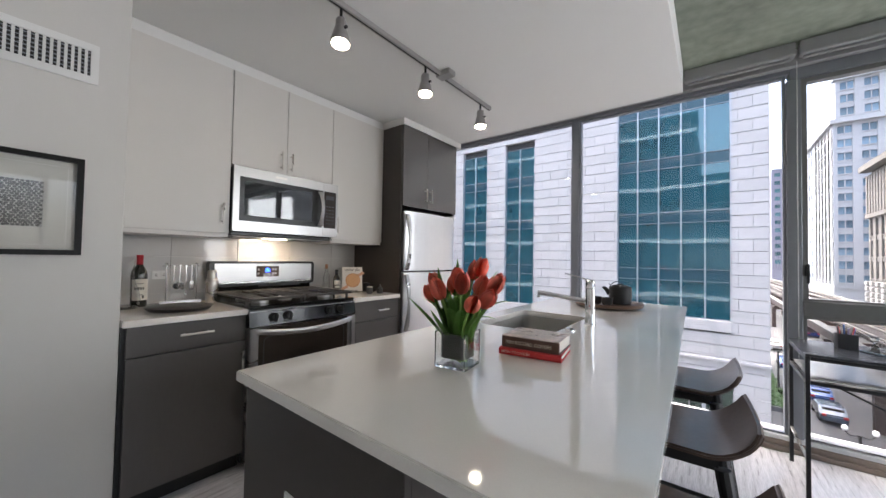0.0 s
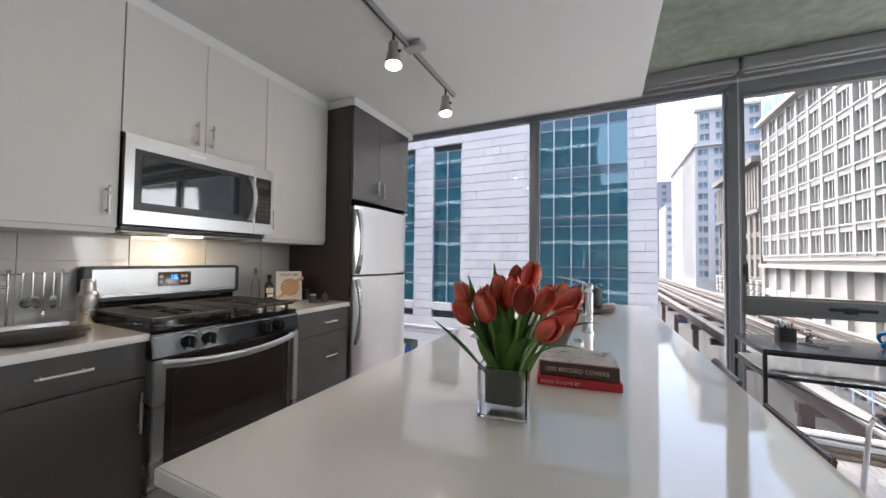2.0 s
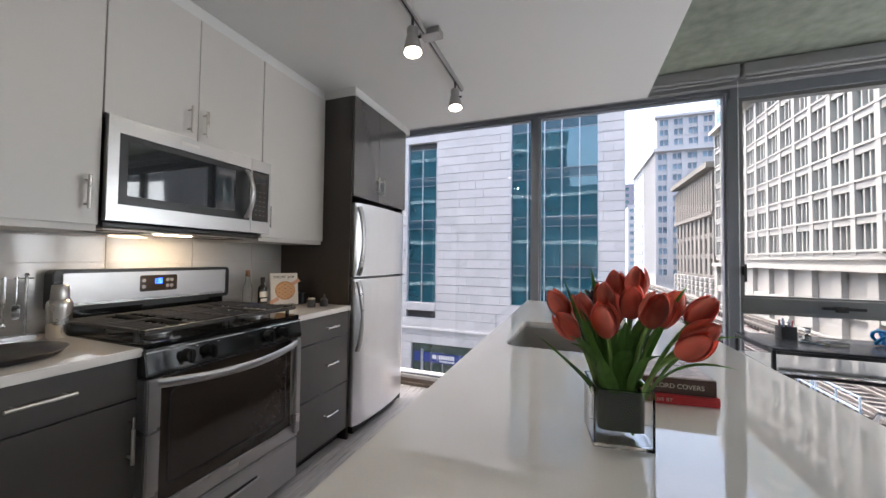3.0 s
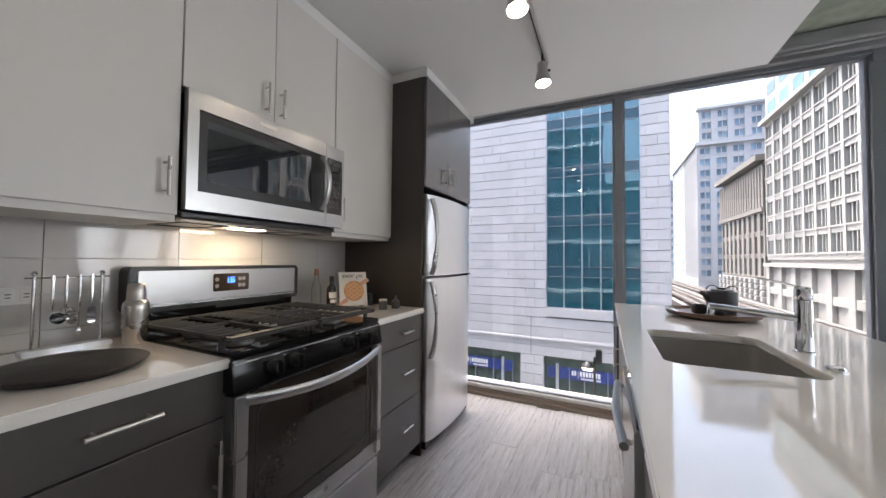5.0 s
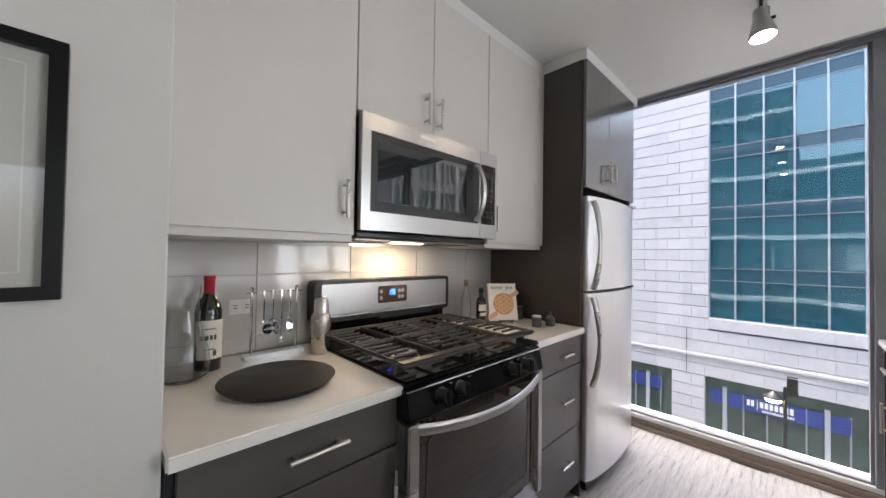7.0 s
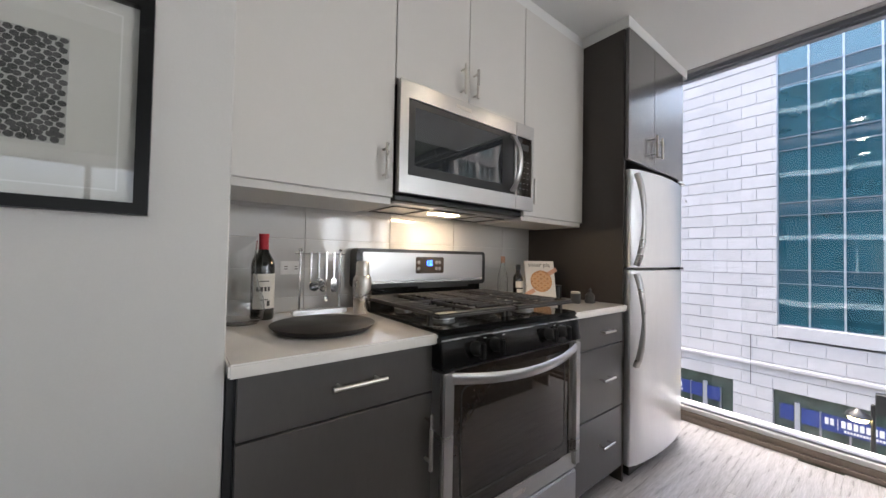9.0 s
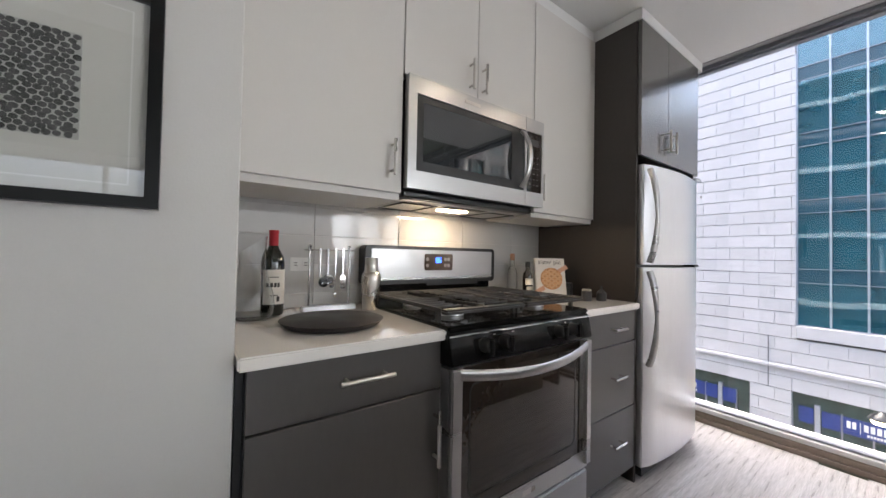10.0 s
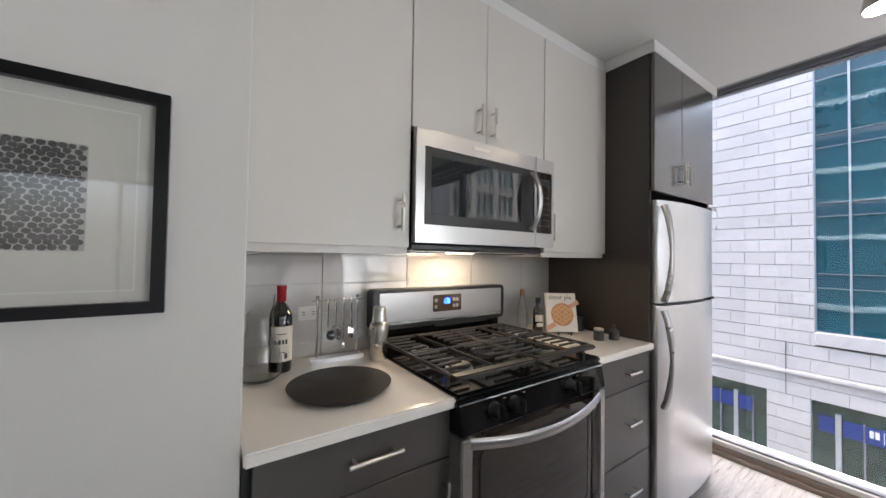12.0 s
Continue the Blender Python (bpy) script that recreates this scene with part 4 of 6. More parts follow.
# island
isl = thing("kitchen_island", "charcoal kitchen island with a sink base and drawers", "kitchen island", (-0.6, 1.6, 0))
part("end_panel", bx(-0.935, 0.432, 0, -0.34, 0.450, 0.882, 0.001), DPANEL, isl)
part("end_panel", bx(-0.935, 2.94, 0, -0.34, 2.958, 0.882, 0.001), DPANEL, isl)
part("body", bx(-0.905, 0.451, 0.10, -0.36, 1.425, 0.880), KICK, isl)
part("body", bx(-0.905, 2.045, 0.10, -0.36, 2.939, 0.880), KICK, isl)
part("sink_base", bx(-0.905, 1.426, 0.10, -0.36, 2.044, 0.60), KICK, isl)
part("front_rail", bx(-0.905, 1.426, 0.601, -0.87, 2.044, 0.880), KICK, isl)
part("back_panel", bx(-0.3595, 0.451, 0.0, -0.341, 2.939, 0.882), DPANEL, isl)
part("toe_kick", bx(-0.90, 0.471, 0, -0.354, 2.764, 0.099), KICK, isl)


def idoor(y0, z0, y1, z1, name="door"):
    return part(name, bx(-0.925, y0 + 0.0016, z0 + 0.0016, -0.907, y1 - 0.0016, z1 - 0.0016, 0.001), GCAB, isl)


d = idoor(2.45, 0.72, 2.938, 0.878, "drawer_front")
bar_pull(d, -0.925, 2.70, 0.80, 2.83, 0.80, out=-1)
d = idoor(2.45, 0.10, 2.938, 0.717)
bar_pull(d, -0.925, 2.84, 0.50, 2.84, 0.64, out=-1)
d = idoor(1.79, 0.10, 2.447, 0.878)
bar_pull(d, -0.925, 1.97, 0.48, 1.97, 0.64, out=-1)
d = idoor(0.452, 0.10, 1.178, 0.878)
dwa = thing("dishwasher", "stainless steel dishwasher built into the island", "dishwasher", (-0.96, 1.48, 0.1))
part("door", bx(-0.945, 1.184, 0.11, -0.909, 1.786, 0.80, 0.004, 2), STEEL, dwa)
part("control_strip", bx(-0.94, 1.184, 0.803, -0.909, 1.786, 0.872, 0.004, 2), BLACKPL, dwa)
hh = part("handle", tube([(-0.965, 1.23, 0.74), (-0.98, 1.48, 0.74), (-0.965, 1.74, 0.74)], 0.012, 10), STEEL, dwa, "stainless steel bar handle")
part("post", tube([(-0.944, 1.26, 0.74), (-0.966, 1.26, 0.74)], 0.008, 8), STEEL, hh)
part("post", tube([(-0.944, 1.71, 0.74), (-0.966, 1.71, 0.74)], 0.008, 8), STEEL, hh)
wt = thing("island_countertop", "long glossy white quartz island top with eased edges", "countertop", (-0.53, 1.6, 0.884))
SX0, SY0, SX1, SY1 = -0.845, 1.445, -0.47, 2.0
sink_out = rounded(SX0, SY0, SX1, SY1, 0.045, 6)
cx, cy = (SX0 + SX1) / 2, (SY0 + SY1) / 2
X0, Y0_, X1, Y1_ = -0.948, 0.410, -0.068, 2.98
outer = []
for u, v in sink_out:
    du, dv = u - cx, v - cy
    k = min(((X1 if du > 0 else X0) - cx) / du if du else 9e9, ((Y1_ if dv > 0 else Y0_) - cy) / dv if dv else 9e9)
    outer.append([cx + du * k, cy + dv * k])
for X, Y in ((X1, Y1_), (X0, Y1_), (X0, Y0_), (X1, Y0_)):
    j = min(range(len(outer)), key=lambda q: abs(outer[q][0] - X) + abs(outer[q][1] - Y))
    outer[j] = [X, Y]
bm = ring_panel(outer, sink_out, "z", 0.8845, 0.914)
es = [e for e in bm.edges if all(abs(v.co.z - 0.914) < 1e-5 or abs(v.co.z - 0.8845) < 1e-5 for v in e.verts) and abs(e.verts[0].co.z - e.verts[1].co.z) < 1e-5 and len({round(f.normal.z, 2) for f in e.link_faces}) > 1]
bmesh.ops.bevel(bm, geom=es, offset=0.003, segments=2, affect="EDGES", clamp_overlap=True)
for v in bm.verts:
    if v.co.x > -0.3:
        v.co.x += 0.075 * (2.98 - v.co.y) / 2.57
part("slab", bm, QUARTZ, wt)
sk = thing("sink", "undermount stainless steel single bowl sink", "sink", (cx, cy, 0.70))
o = [(a, b) for a, b in rounded(SX0 - 0.02, SY0 - 0.02, SX1 + 0.02, SY1 + 0.02, 0.06, 6)]
i_ = [(a, b) for a, b in rounded(SX0 - 0.003, SY0 - 0.003, SX1 + 0.003, SY1 + 0.003, 0.047, 6)]
part("rim", ring_panel(o, i_, "z", 0.878, 0.884), STEEL, sk)
bm = bmesh.new()
lv = [(i_, 0.880), (rounded(SX0 + 0.004, SY0 + 0.004, SX1 - 0.004, SY1 - 0.004, 0.045, 6), 0.72), (rounded(SX0 + 0.03, SY0 + 0.03, SX1 - 0.03, SY1 - 0.03, 0.05, 6), 0.692)]
rings = [[bm.verts.new((a, b, z)) for a, b in q] for q, z in lv]
for a, b in zip(rings, rings[1:]):
    for k in range(len(a)):
        bm.faces.new((a[k], a[(k + 1) % len(a)], b[(k + 1) % len(a)], b[k]))
bm.faces.new(rings[-1])
bmesh.ops.solidify(bm, geom=bm.faces[:], thickness=0.0015)
part("bowl", bm, BOWL, sk)
part("drain", lathe([(0.045, 0), (0.04, 0.003), (0.03, 0.001), (0, 0.001)], cx, cy, 0.693, 20), CHROME, sk)
fa = thing("faucet", "chrome single lever kitchen faucet with a straight spout", "faucet", (-0.405, 1.79, 0.914))
part("column", lathe([(0.027, 0), (0.027, 0.004), (0.023, 0.006), (0.023, 0.175), (0.0, 0.175)], -0.405, 1.79, 0.914, 28), CHROME, fa)
part("cap", lathe([(0.022, 0), (0.023, 0.002), (0.023, 0.035), (0.018, 0.042), (0, 0.044)], -0.405, 1.79, 1.0905, 28), CHROME, fa)
part("spout", tube([(-0.42, 1.79, 1.025), (-0.55, 1.785, 1.04), (-0.665, 1.78, 1.052)], [0.012, 0.012, 0.013], 14), CHROME, fa)
part("aerator", lathe([(0.011, 0), (0.011, 0.018), (0, 0.018)], -0.66, 1.78, 1.025, 14), CHROME, fa)
part("lever", tube([(-0.41, 1.79, 1.13), (-0.46, 1.786, 1.145), (-0.525, 1.782, 1.158)], [0.007, 0.005, 0.005], 10, flat=(1.3, 0.7)), CHROME, fa)
ag = thing("air_gap_cap", "small round chrome cap on the island top", "faucet part", (-0.43, 1.56, 0.914))
part("cap", lathe([(0.022, 0), (0.022, 0.006), (0.017, 0.012), (0, 0.013)], -0.43, 1.56, 0.9142, 20), CHROME, ag)
ol = thing("outlet", "white double power outlet on the dark island end", "power outlet", (-0.68, 0.43, 0.62))
part("plate", bx(-0.715, 0.426, 0.567, -0.645, 0.4315, 0.684, 0.002, 2), WHITEPL, ol)
for z in (0.60, 0.65):
    part("socket", bx(-0.697, 0.4245, z - 0.014, -0.664, 0.4258, z + 0.014, 0.0005), WHITEPL, ol)

# tray with teapot and cups
TRAYM = surface("walnut_tray", (0.16, 0.095, 0.065), 0.35, var=0.25, scale=5, fine=40, stretch=(1, 8, 1))
CERAM = surface("matt_charcoal_ceramic", (0.035, 0.035, 0.037), 0.5, var=0.1, fine=150, bump=0.0002)
tx, ty = -0.485, 2.55
tr = thing("serving_tray", "round dark walnut serving tray with a thin rim on the island", "tray", (tx, ty, 0.914))
part("plate", lathe([(0, 0.018), (0.195, 0.018), (0.209, 0.034), (0.214, 0.034), (0.204, 0.012), (0.19, 0.008), (0, 0.008)], tx, ty, 0.9145, 48), TRAYM, tr)
part("base_ring", lathe([(0.12, 0), (0.12, 0.008), (0.11, 0.008), (0.11, 0)], tx, ty, 0.9142, 32), TRAYM, tr)
for a in (0.4, 3.5):
    part("tray_handle", tube([(tx + 0.215 * math.cos(a + q), ty + 0.215 * math.sin(a + q), 0.947 + 0.012 * math.cos(q * 6)) for q in (-0.26, -0.13, 0, 0.13, 0.26)], 0.0035, 8), CHROME, tr)
px_, py_ = -0.424, 2.61
tp = thing("teapot", "matt charcoal ceramic teapot with a flat lid on the tray", "teapot", (px_, py_, 0.933))
part("pot", lathe([(0, 0.001), (0.062, 0.001), (0.068, 0.006), (0.070, 0.06), (0.069, 0.113), (0.066, 0.118), (0, 0.118)], px_, py_, 0.9335, 36), CERAM, tp)
ld = part("lid", lathe([(0.052, 0), (0.052, 0.006), (0.045, 0.010), (0, 0.010)], px_, py_, 1.052, 30), CERAM, tp)
part("knob", lathe([(0.018, 0), (0.02, 0.006), (0.016, 0.010), (0, 0.011)], px_, py_, 1.0622, 16), CERAM, ld)
part("spout", tube([(px_ - 0.062, py_ - 0.02, 1.00), (px_ - 0.082, py_ - 0.026, 1.03), (px_ - 0.103, py_ - 0.032, 1.046)], [0.018, 0.013, 0.009], 12), CERAM, tp)
part("handle_ring", tube([(px_ + 0.068 * math.cos(t), py_ + 0.068 * math.sin(t), 1.053 + 0.028 * abs(math.sin(t * 2 + 0.6))) for t in [math.pi * 2 * k / 24 for k in range(25)][:13]], 0.003, 8), BLACKPL, tp)


def cup(x, y, label):
    c = thing("cup", label, "cup", (x, y, 0.933))
    part("bowl", lathe([(0, 0.002), (0.026, 0.002), (0.033, 0.012), (0.036, 0.05), (0.033, 0.05), (0.030, 0.014), (0, 0.008)], x, y, 0.9335, 24), CERAM, c)
    return c


cup(-0.55, 2.50, "small charcoal cup on the tray beside the teapot")
cup(-0.475, 2.47, "small charcoal cup on the tray in front of the teapot")

# books
def page_block(x0, y0, z0, x1, y1, z1):
    return bx(x0, y0, z0, x1, y1, z1)


RED = surface("red_cloth_cover", (0.55, 0.03, 0.035), 0.45, var=0.08, fine=200)
PAGES = surface("paper_pages", (0.62, 0.59, 0.53), 0.8, var=0.12, scale=3, fine=300, stretch=(1, 1, 14))
COVER = surface("printed_cover", (0.52, 0.42, 0.37), 0.3, var=0.6, scale=22, fine=60)
DKCOV = surface("dark_brown_spine", (0.09, 0.045, 0.035), 0.35, var=0.3)


def rot_about(x, y, deg):
    return Matrix.Translation((x, y, 0)) @ Matrix.Rotation(radians(deg), 4, "Z") @ Matrix.Translation((-x, -y, 0))


def book(name, label, x0, y0, x1, y1, z0, z1, cov, spine, deg):
    b = thing(name, label, "book", ((x0 + x1) / 2, (y0 + y1) / 2, z0))
    m = rot_about((x0 + x1) / 2, (y0 + y1) / 2, deg)
    part("pages", bx(x0 + 0.006, y0 + 0.004, z0 + 0.0035, x1 - 0.004, y1 - 0.005, z1 - 0.0035, m=m), PAGES, b)
    part("front_cover", bx(x0, y0, z1 - 0.003, x1, y1, z1, 0.001, 1, m), cov, b)
    part("back_cover", bx(x0, y0, z0, x1, y1, z0 + 0.003, 0.001, 1, m), spine, b)
    s = part("spine", bx(x0, y0 - 0.001, z0 + 0.0032, x1, y0 + 0.0036, z1 - 0.0032, 0.001, 1, m), spine, b)
    return b, s, m


def words(text, size, at, m, material, parent, rx=90, rz=0, name="lettering", w=None):
    """Built-in letters as a thin mesh, upright by default and facing -y."""
    cu = bpy.data.curves.new(name, "FONT")
    cu.body, cu.size, cu.extrude = text, size, 0.0002
    tmp = bpy.data.objects.new(name, cu)
    me = bpy.data.meshes.new_from_object(tmp)
    bpy.data.objects.remove(tmp)
    me.transform(m @ Matrix.Translation(at) @ Euler((radians(rx), 0, radians(rz))).to_matrix().to_4x4())
    me.transform(Matrix.Translation(-ORIG[parent.name]))
    me.materials.clear()
    me.materials.append(material)
    ob = new(name, me)
    ob.parent = parent
    ORIG[ob.name] = ORIG[parent.name]
    return ob


LET = surface("cream_lettering", (0.75, 0.68, 0.58), 0.5)
b, s, m = book("red_book", "red hardback book lying under a thicker one on the island", -0.505, 1.045, -0.305, 1.205, 0.9142, 0.936, RED, RED, 8)
words("HOW TO LIVE BY", 0.012, (-0.495, 1.0435, 0.921), m, LET, s)
b, s, m = book("thick_book", "thick brown book with a patterned cover on a red book", -0.495, 1.052, -0.308, 1.205, 0.9363, 0.975, COVER, DKCOV, 5)
words("1000 RECORD COVERS", 0.0148, (-0.483, 1.0505, 0.950), m, LET, s)
for k in range(7):
    part("cover_bar", bx(-0.47, 1.075 + k * 0.017, 0.9753, -0.34, 1.081 + k * 0.017, 0.9758, m=m), surface("pale_cover_print", (0.62, 0.55, 0.48), 0.4), b)

# vase with tulips
vx, vy = -0.526, 0.842
vs = thing("tulip_vase", "square clear glass vase holding red tulips on the island", "vase", (vx, vy, 0.914))
H = 0.050
O = rounded(vx - H, vy - H, vx + H, vy + H, 0.004, 2)
I = rounded(vx - H + 0.004, vy - H + 0.004, vx + H - 0.004, vy + H - 0.004, 0.003, 2)
part("glass_box", ring_panel(O, I, "z", 0.922, 1.015), CLEAR, vs)
part("glass_base", prism(O, "z", 0.9143, 0.9218, 0.001), CLEAR, vs)
LEAF = surface("tulip_leaf", (0.12, 0.27, 0.045), 0.42, var=0.35, scale=20, fine=120, stretch=(1, 1, 0.2), bump=0.0006)
LEAFD = surface("dark_leaf_wrap", (0.012, 0.022, 0.007), 0.45, var=0.3, scale=30)
STEM = surface("tulip_stem", (0.22, 0.36, 0.09), 0.45, var=0.2)
PETAL = surface("tulip_petal", (0.96, 0.25, 0.17), 0.40, var=0.3, scale=30, fine=90, stretch=(1, 1, 0.3), spread=0.25, bump=0.0006)
bm = ring_panel(rounded(vx - H + 0.012, vy - H + 0.012, vx + H - 0.012, vy + H - 0.012, 0.012, 4), rounded(vx - H + 0.0135, vy - H + 0.0135, vx + H - 0.0135, vy + H - 0.0135, 0.011, 4), "z", 0.940, 1.009)
part("leaf_wrap", bm, LEAFD, vs)
rnd = random.Random(7)


def petal_mesh(open_):
    """One tulip petal: a cupped, pointed sheet with thickness."""
    bm = bmesh.new()
    nu, nv = 6, 8
    g = []
    for j in range(nv + 1):
        v = j / nv
        row = []
        w = math.sin(math.pi * min(0.98, 0.14 + 0.62 * v)) ** 0.6
        if j == nv:
            w = 0.42
        rad = 0.0175 * (math.sin(math.pi * (0.16 + 0.77 * v)) ** 0.7) * (1 + open_ * v)
        for i in range(nu + 1):
            a = (i / nu - 0.5) * 2 * w * 0.95
            row.append(bm.verts.new((rad * math.cos(a), rad * math.sin(a), 0.054 * v - 0.003 * abs(i / nu - 0.5) * v)))
        g.append(row)
    for j in range(nv):
        for i in range(nu):
            bm.faces.new((g[j][i], g[j][i + 1], g[j + 1][i + 1], g[j + 1][i]))
    bmesh.ops.solidify(bm, geom=bm.faces[:], thickness=0.0007)
    me = bpy.data.meshes.new("petal")
    bm.to_mesh(me)
    bm.free()
    me.materials.append(PETAL)
    me.shade_smooth()
    return me


PET = [petal_mesh(o_) for o_ in (-0.04, 0.0, 0.05)]


def tulip(base, mid, head, n, size, kind):
    t = thing("tulip", "red tulip with a pale green stem standing in the glass vase", "tulip", head, "tulips in the vase")
    B, M_, Hd = Vector(base), Vector(mid), Vector(head)
    pts = [(1 - u) ** 2 * B + 2 * u * (1 - u) * M_ + u * u * Hd for u in [k / 8 for k in range(9)]]
    part("stem", tube(pts, 0.0035, 8), STEM, t)
    d = (Hd - pts[-2]).normalized()
    q = d.to_track_quat("Z", "Y").to_matrix().to_4x4()
    for k in range(6):
        s_ = size * (0.94 if k % 2 else 1.02)
        ob = new("petal", PET[kind])
        ob.parent = t
        ob.matrix_basis = q @ Matrix.Rotation(radians(60 * k + n * 17), 4, "Z") @ Matrix.Rotation(radians(0 if k % 2 else 1.5), 4, "Y") @ Matrix.Diagonal((s_ * (1.0 if k % 2 else 1.08), s_, s_, 1))
    part("receptacle", lathe([(0, -0.004), (0.006, -0.002), (0.008, 0.004), (0, 0.008)], Hd.x, Hd.y, Hd.z, 10), STEM, t)


heads = [
    (-0.633, 0.86, 1.153), (-0.618, 0.82, 1.117), (-0.552, 0.775, 1.139), (-0.546, 0.86, 1.172), (-0.519, 0.92, 1.190), (-0.483, 0.90, 1.200),
    (-0.504, 0.81, 1.171), (-0.474, 0.785, 1.160), (-0.444, 0.84, 1.152), (-0.423, 0.89, 1.157), (-0.393, 0.83, 1.157), (-0.422, 0.760, 1.108),
    (-0.402, 0.805, 1.119), (-0.585, 0.90, 1.140), (-0.455, 0.93, 1.150), (-0.53, 0.87, 1.150),
]
for k, hd_ in enumerate(heads):
    a = Vector(hd_) - Vector((vx, vy, 0))
    base = (vx + a.x * 0.22, vy + a.y * 0.22, 0.93)
    mid = (vx + a.x * 0.34, vy + a.y * 0.34, 1.05)
    up_ = (Vector(hd_) - Vector(mid)).normalized() * 0.031
    tulip(base, mid, tuple(Vector(hd_) - up_), k, rnd.uniform(1.08, 1.22), k % 3)


def leaf(base, mid, tip, w):
    bm = bmesh.new()
    B, M_, T = Vector(base), Vector(mid), Vector(tip)
    n = 12
    L_, R_, C_ = [], [], []
    for k in range(n + 1):
        u = k / n
        p = (1 - u) ** 2 * B + 2 * u * (1 - u) * M_ + u * u * T
        dd = (2 * (1 - u) * (M_ - B) + 2 * u * (T - M_)).normalized()
        side = dd.cross(Vector((0, 0, 1)))
        side = side.normalized() if side.length > 0.01 else Vector((1, 0, 0))
        up = side.cross(dd).normalized()
        ww = w * math.sin(math.pi * min(0.995, 0.16 + 0.84 * u)) ** 0.85 + 0.0006
        L_.append(bm.verts.new(p - side * ww + up * ww * 0.45))
        C_.append(bm.verts.new(p))
        R_.append(bm.verts.new(p + side * ww + up * ww * 0.45))
    for k in range(n):
        bm.faces.new((L_[k], C_[k], C_[k + 1], L_[k + 1]))
        bm.faces.new((C_[k], R_[k], R_[k + 1], C_[k + 1]))
    bmesh.ops.solidify(bm, geom=bm.faces[:], thickness=0.0008)
    return bm


for k in range(20):
    ang = k * 2.39996 + 0.5
    rr = rnd.uniform(0.045, 0.10)
    hz = rnd.uniform(1.06, 1.15)
    tip = (vx + rr * math.cos(ang), vy + rr * math.sin(ang), hz)
    base = (vx + 0.030 * math.cos(ang), vy + 0.030 * math.sin(ang), 0.985)
    mid = (vx + rr * 0.5 * math.cos(ang), vy + rr * 0.5 * math.sin(ang), 1.06 + (hz - 1.06) * 0.5)
    part("leaf", leaf(base, mid, tip, rnd.uniform(0.013, 0.019)), LEAF, vs)
for tip, mid, w in (
    ((-0.675, 0.80, 1.102), (-0.585, 0.80, 1.03), 0.013), ((-0.347, 0.80, 1.116), (-0.43, 0.80, 1.12), 0.010), ((-0.373, 0.76, 1.074), (-0.46, 0.78, 1.09), 0.008),
    ((-0.406, 0.85, 1.195), (-0.46, 0.84, 1.10), 0.014), ((-0.616, 0.87, 1.196), (-0.585, 0.85, 1.08), 0.015), ((-0.562, 0.90, 1.225), (-0.545, 0.87, 1.10), 0.012),
    ((-0.60, 0.80, 1.155), (-0.575, 0.80, 1.06), 0.018), ((-0.525, 0.785, 1.135), (-0.525, 0.79, 1.06), 0.017), ((-0.57, 0.76, 1.08), (-0.56, 0.78, 1.03), 0.016),
):
    part("leaf", leaf((vx + (tip[0] - vx) * 0.25, vy + (tip[1] - vy) * 0.25, 0.985), mid, tip, w), LEAF, vs)
vs.rotation_euler.z = radians(7)

# ---- left counter ----
dx, dy = -2.47, 0.433
dc = thing("wine_decanter", "clear glass wine decanter with a slanted lip near the wall", "decanter", (dx, dy, 0.914))
prof = [(0, 0.004), (0.050, 0.004), (0.064, 0.016), (0.068, 0.045), (0.063, 0.085), (0.050, 0.125), (0.041, 0.165), (0.0385, 0.205), (0.041, 0.245), (0.0395, 0.245), (0.037, 0.205), (0.0395, 0.165), (0.0485, 0.124), (0.0615, 0.084), (0.0665, 0.045), (0.0625, 0.018), (0.049, 0.008), (0, 0.010)]
bm = lathe([(a, b) for a, b in prof], dx, dy, 0.9145, 36)
for v in bm.verts:
    h = v.co.z - 0.914
    if h > 0.2:
        v.co.z += (v.co.y - dy) * 0.75
part("flask", bm, CLEAR, dc)
wx, wy = -2.535, 0.505
wb_ = thing("wine_bottle", "dark wine bottle with a red capsule and cream label", "bottle", (wx, wy, 0.914))
part("bottle_glass", lathe([(0, 0.002), (0.035, 0.002), (0.0375, 0.006), (0.0375, 0.185), (0.034, 0.205), (0.018, 0.235), (0.0142, 0.25), (0.0142, 0.298), (0, 0.298)], wx, wy, 0.9142, 32), surface("dark_bottle_glass", (0.008, 0.010, 0.007), 0.05, coat=0.6), wb_)
part("capsule", lathe([(0.0153, 0), (0.0158, 0.002), (0.0155, 0.052), (0.0165, 0.055), (0.0165, 0.066), (0, 0.0665)], wx, wy, 1.147, 24), surface("red_foil", (0.42, 0.02, 0.03), 0.3, 0.3), wb_)


def label_arc(x, y, r_, z0, z1, a0, a1, n=14):
    bm = bmesh.new()
    inn, outn = [], []
    for k in range(n + 1):
        a = radians(a0 + (a1 - a0) * k / n)
        for rr, L in ((r_, inn), (r_ + 0.0006, outn)):
            L.append((bm.verts.new((x + rr * math.cos(a), y + rr * math.sin(a), z0)), bm.verts.new((x + rr * math.cos(a), y + rr * math.sin(a), z1))))
    for k in range(n):
        bm.faces.new((outn[k][0], outn[k + 1][0], outn[k + 1][1], outn[k][1]))
        bm.faces.new((inn[k][0], inn[k][1], inn[k + 1][1], inn[k + 1][0]))
        bm.faces.new((inn[k][1], outn[k][1], outn[k + 1][1], inn[k + 1][1]))
        bm.faces.new((inn[k][0], inn[k + 1][0], outn[k + 1][0], outn[k][0]))
    return bm


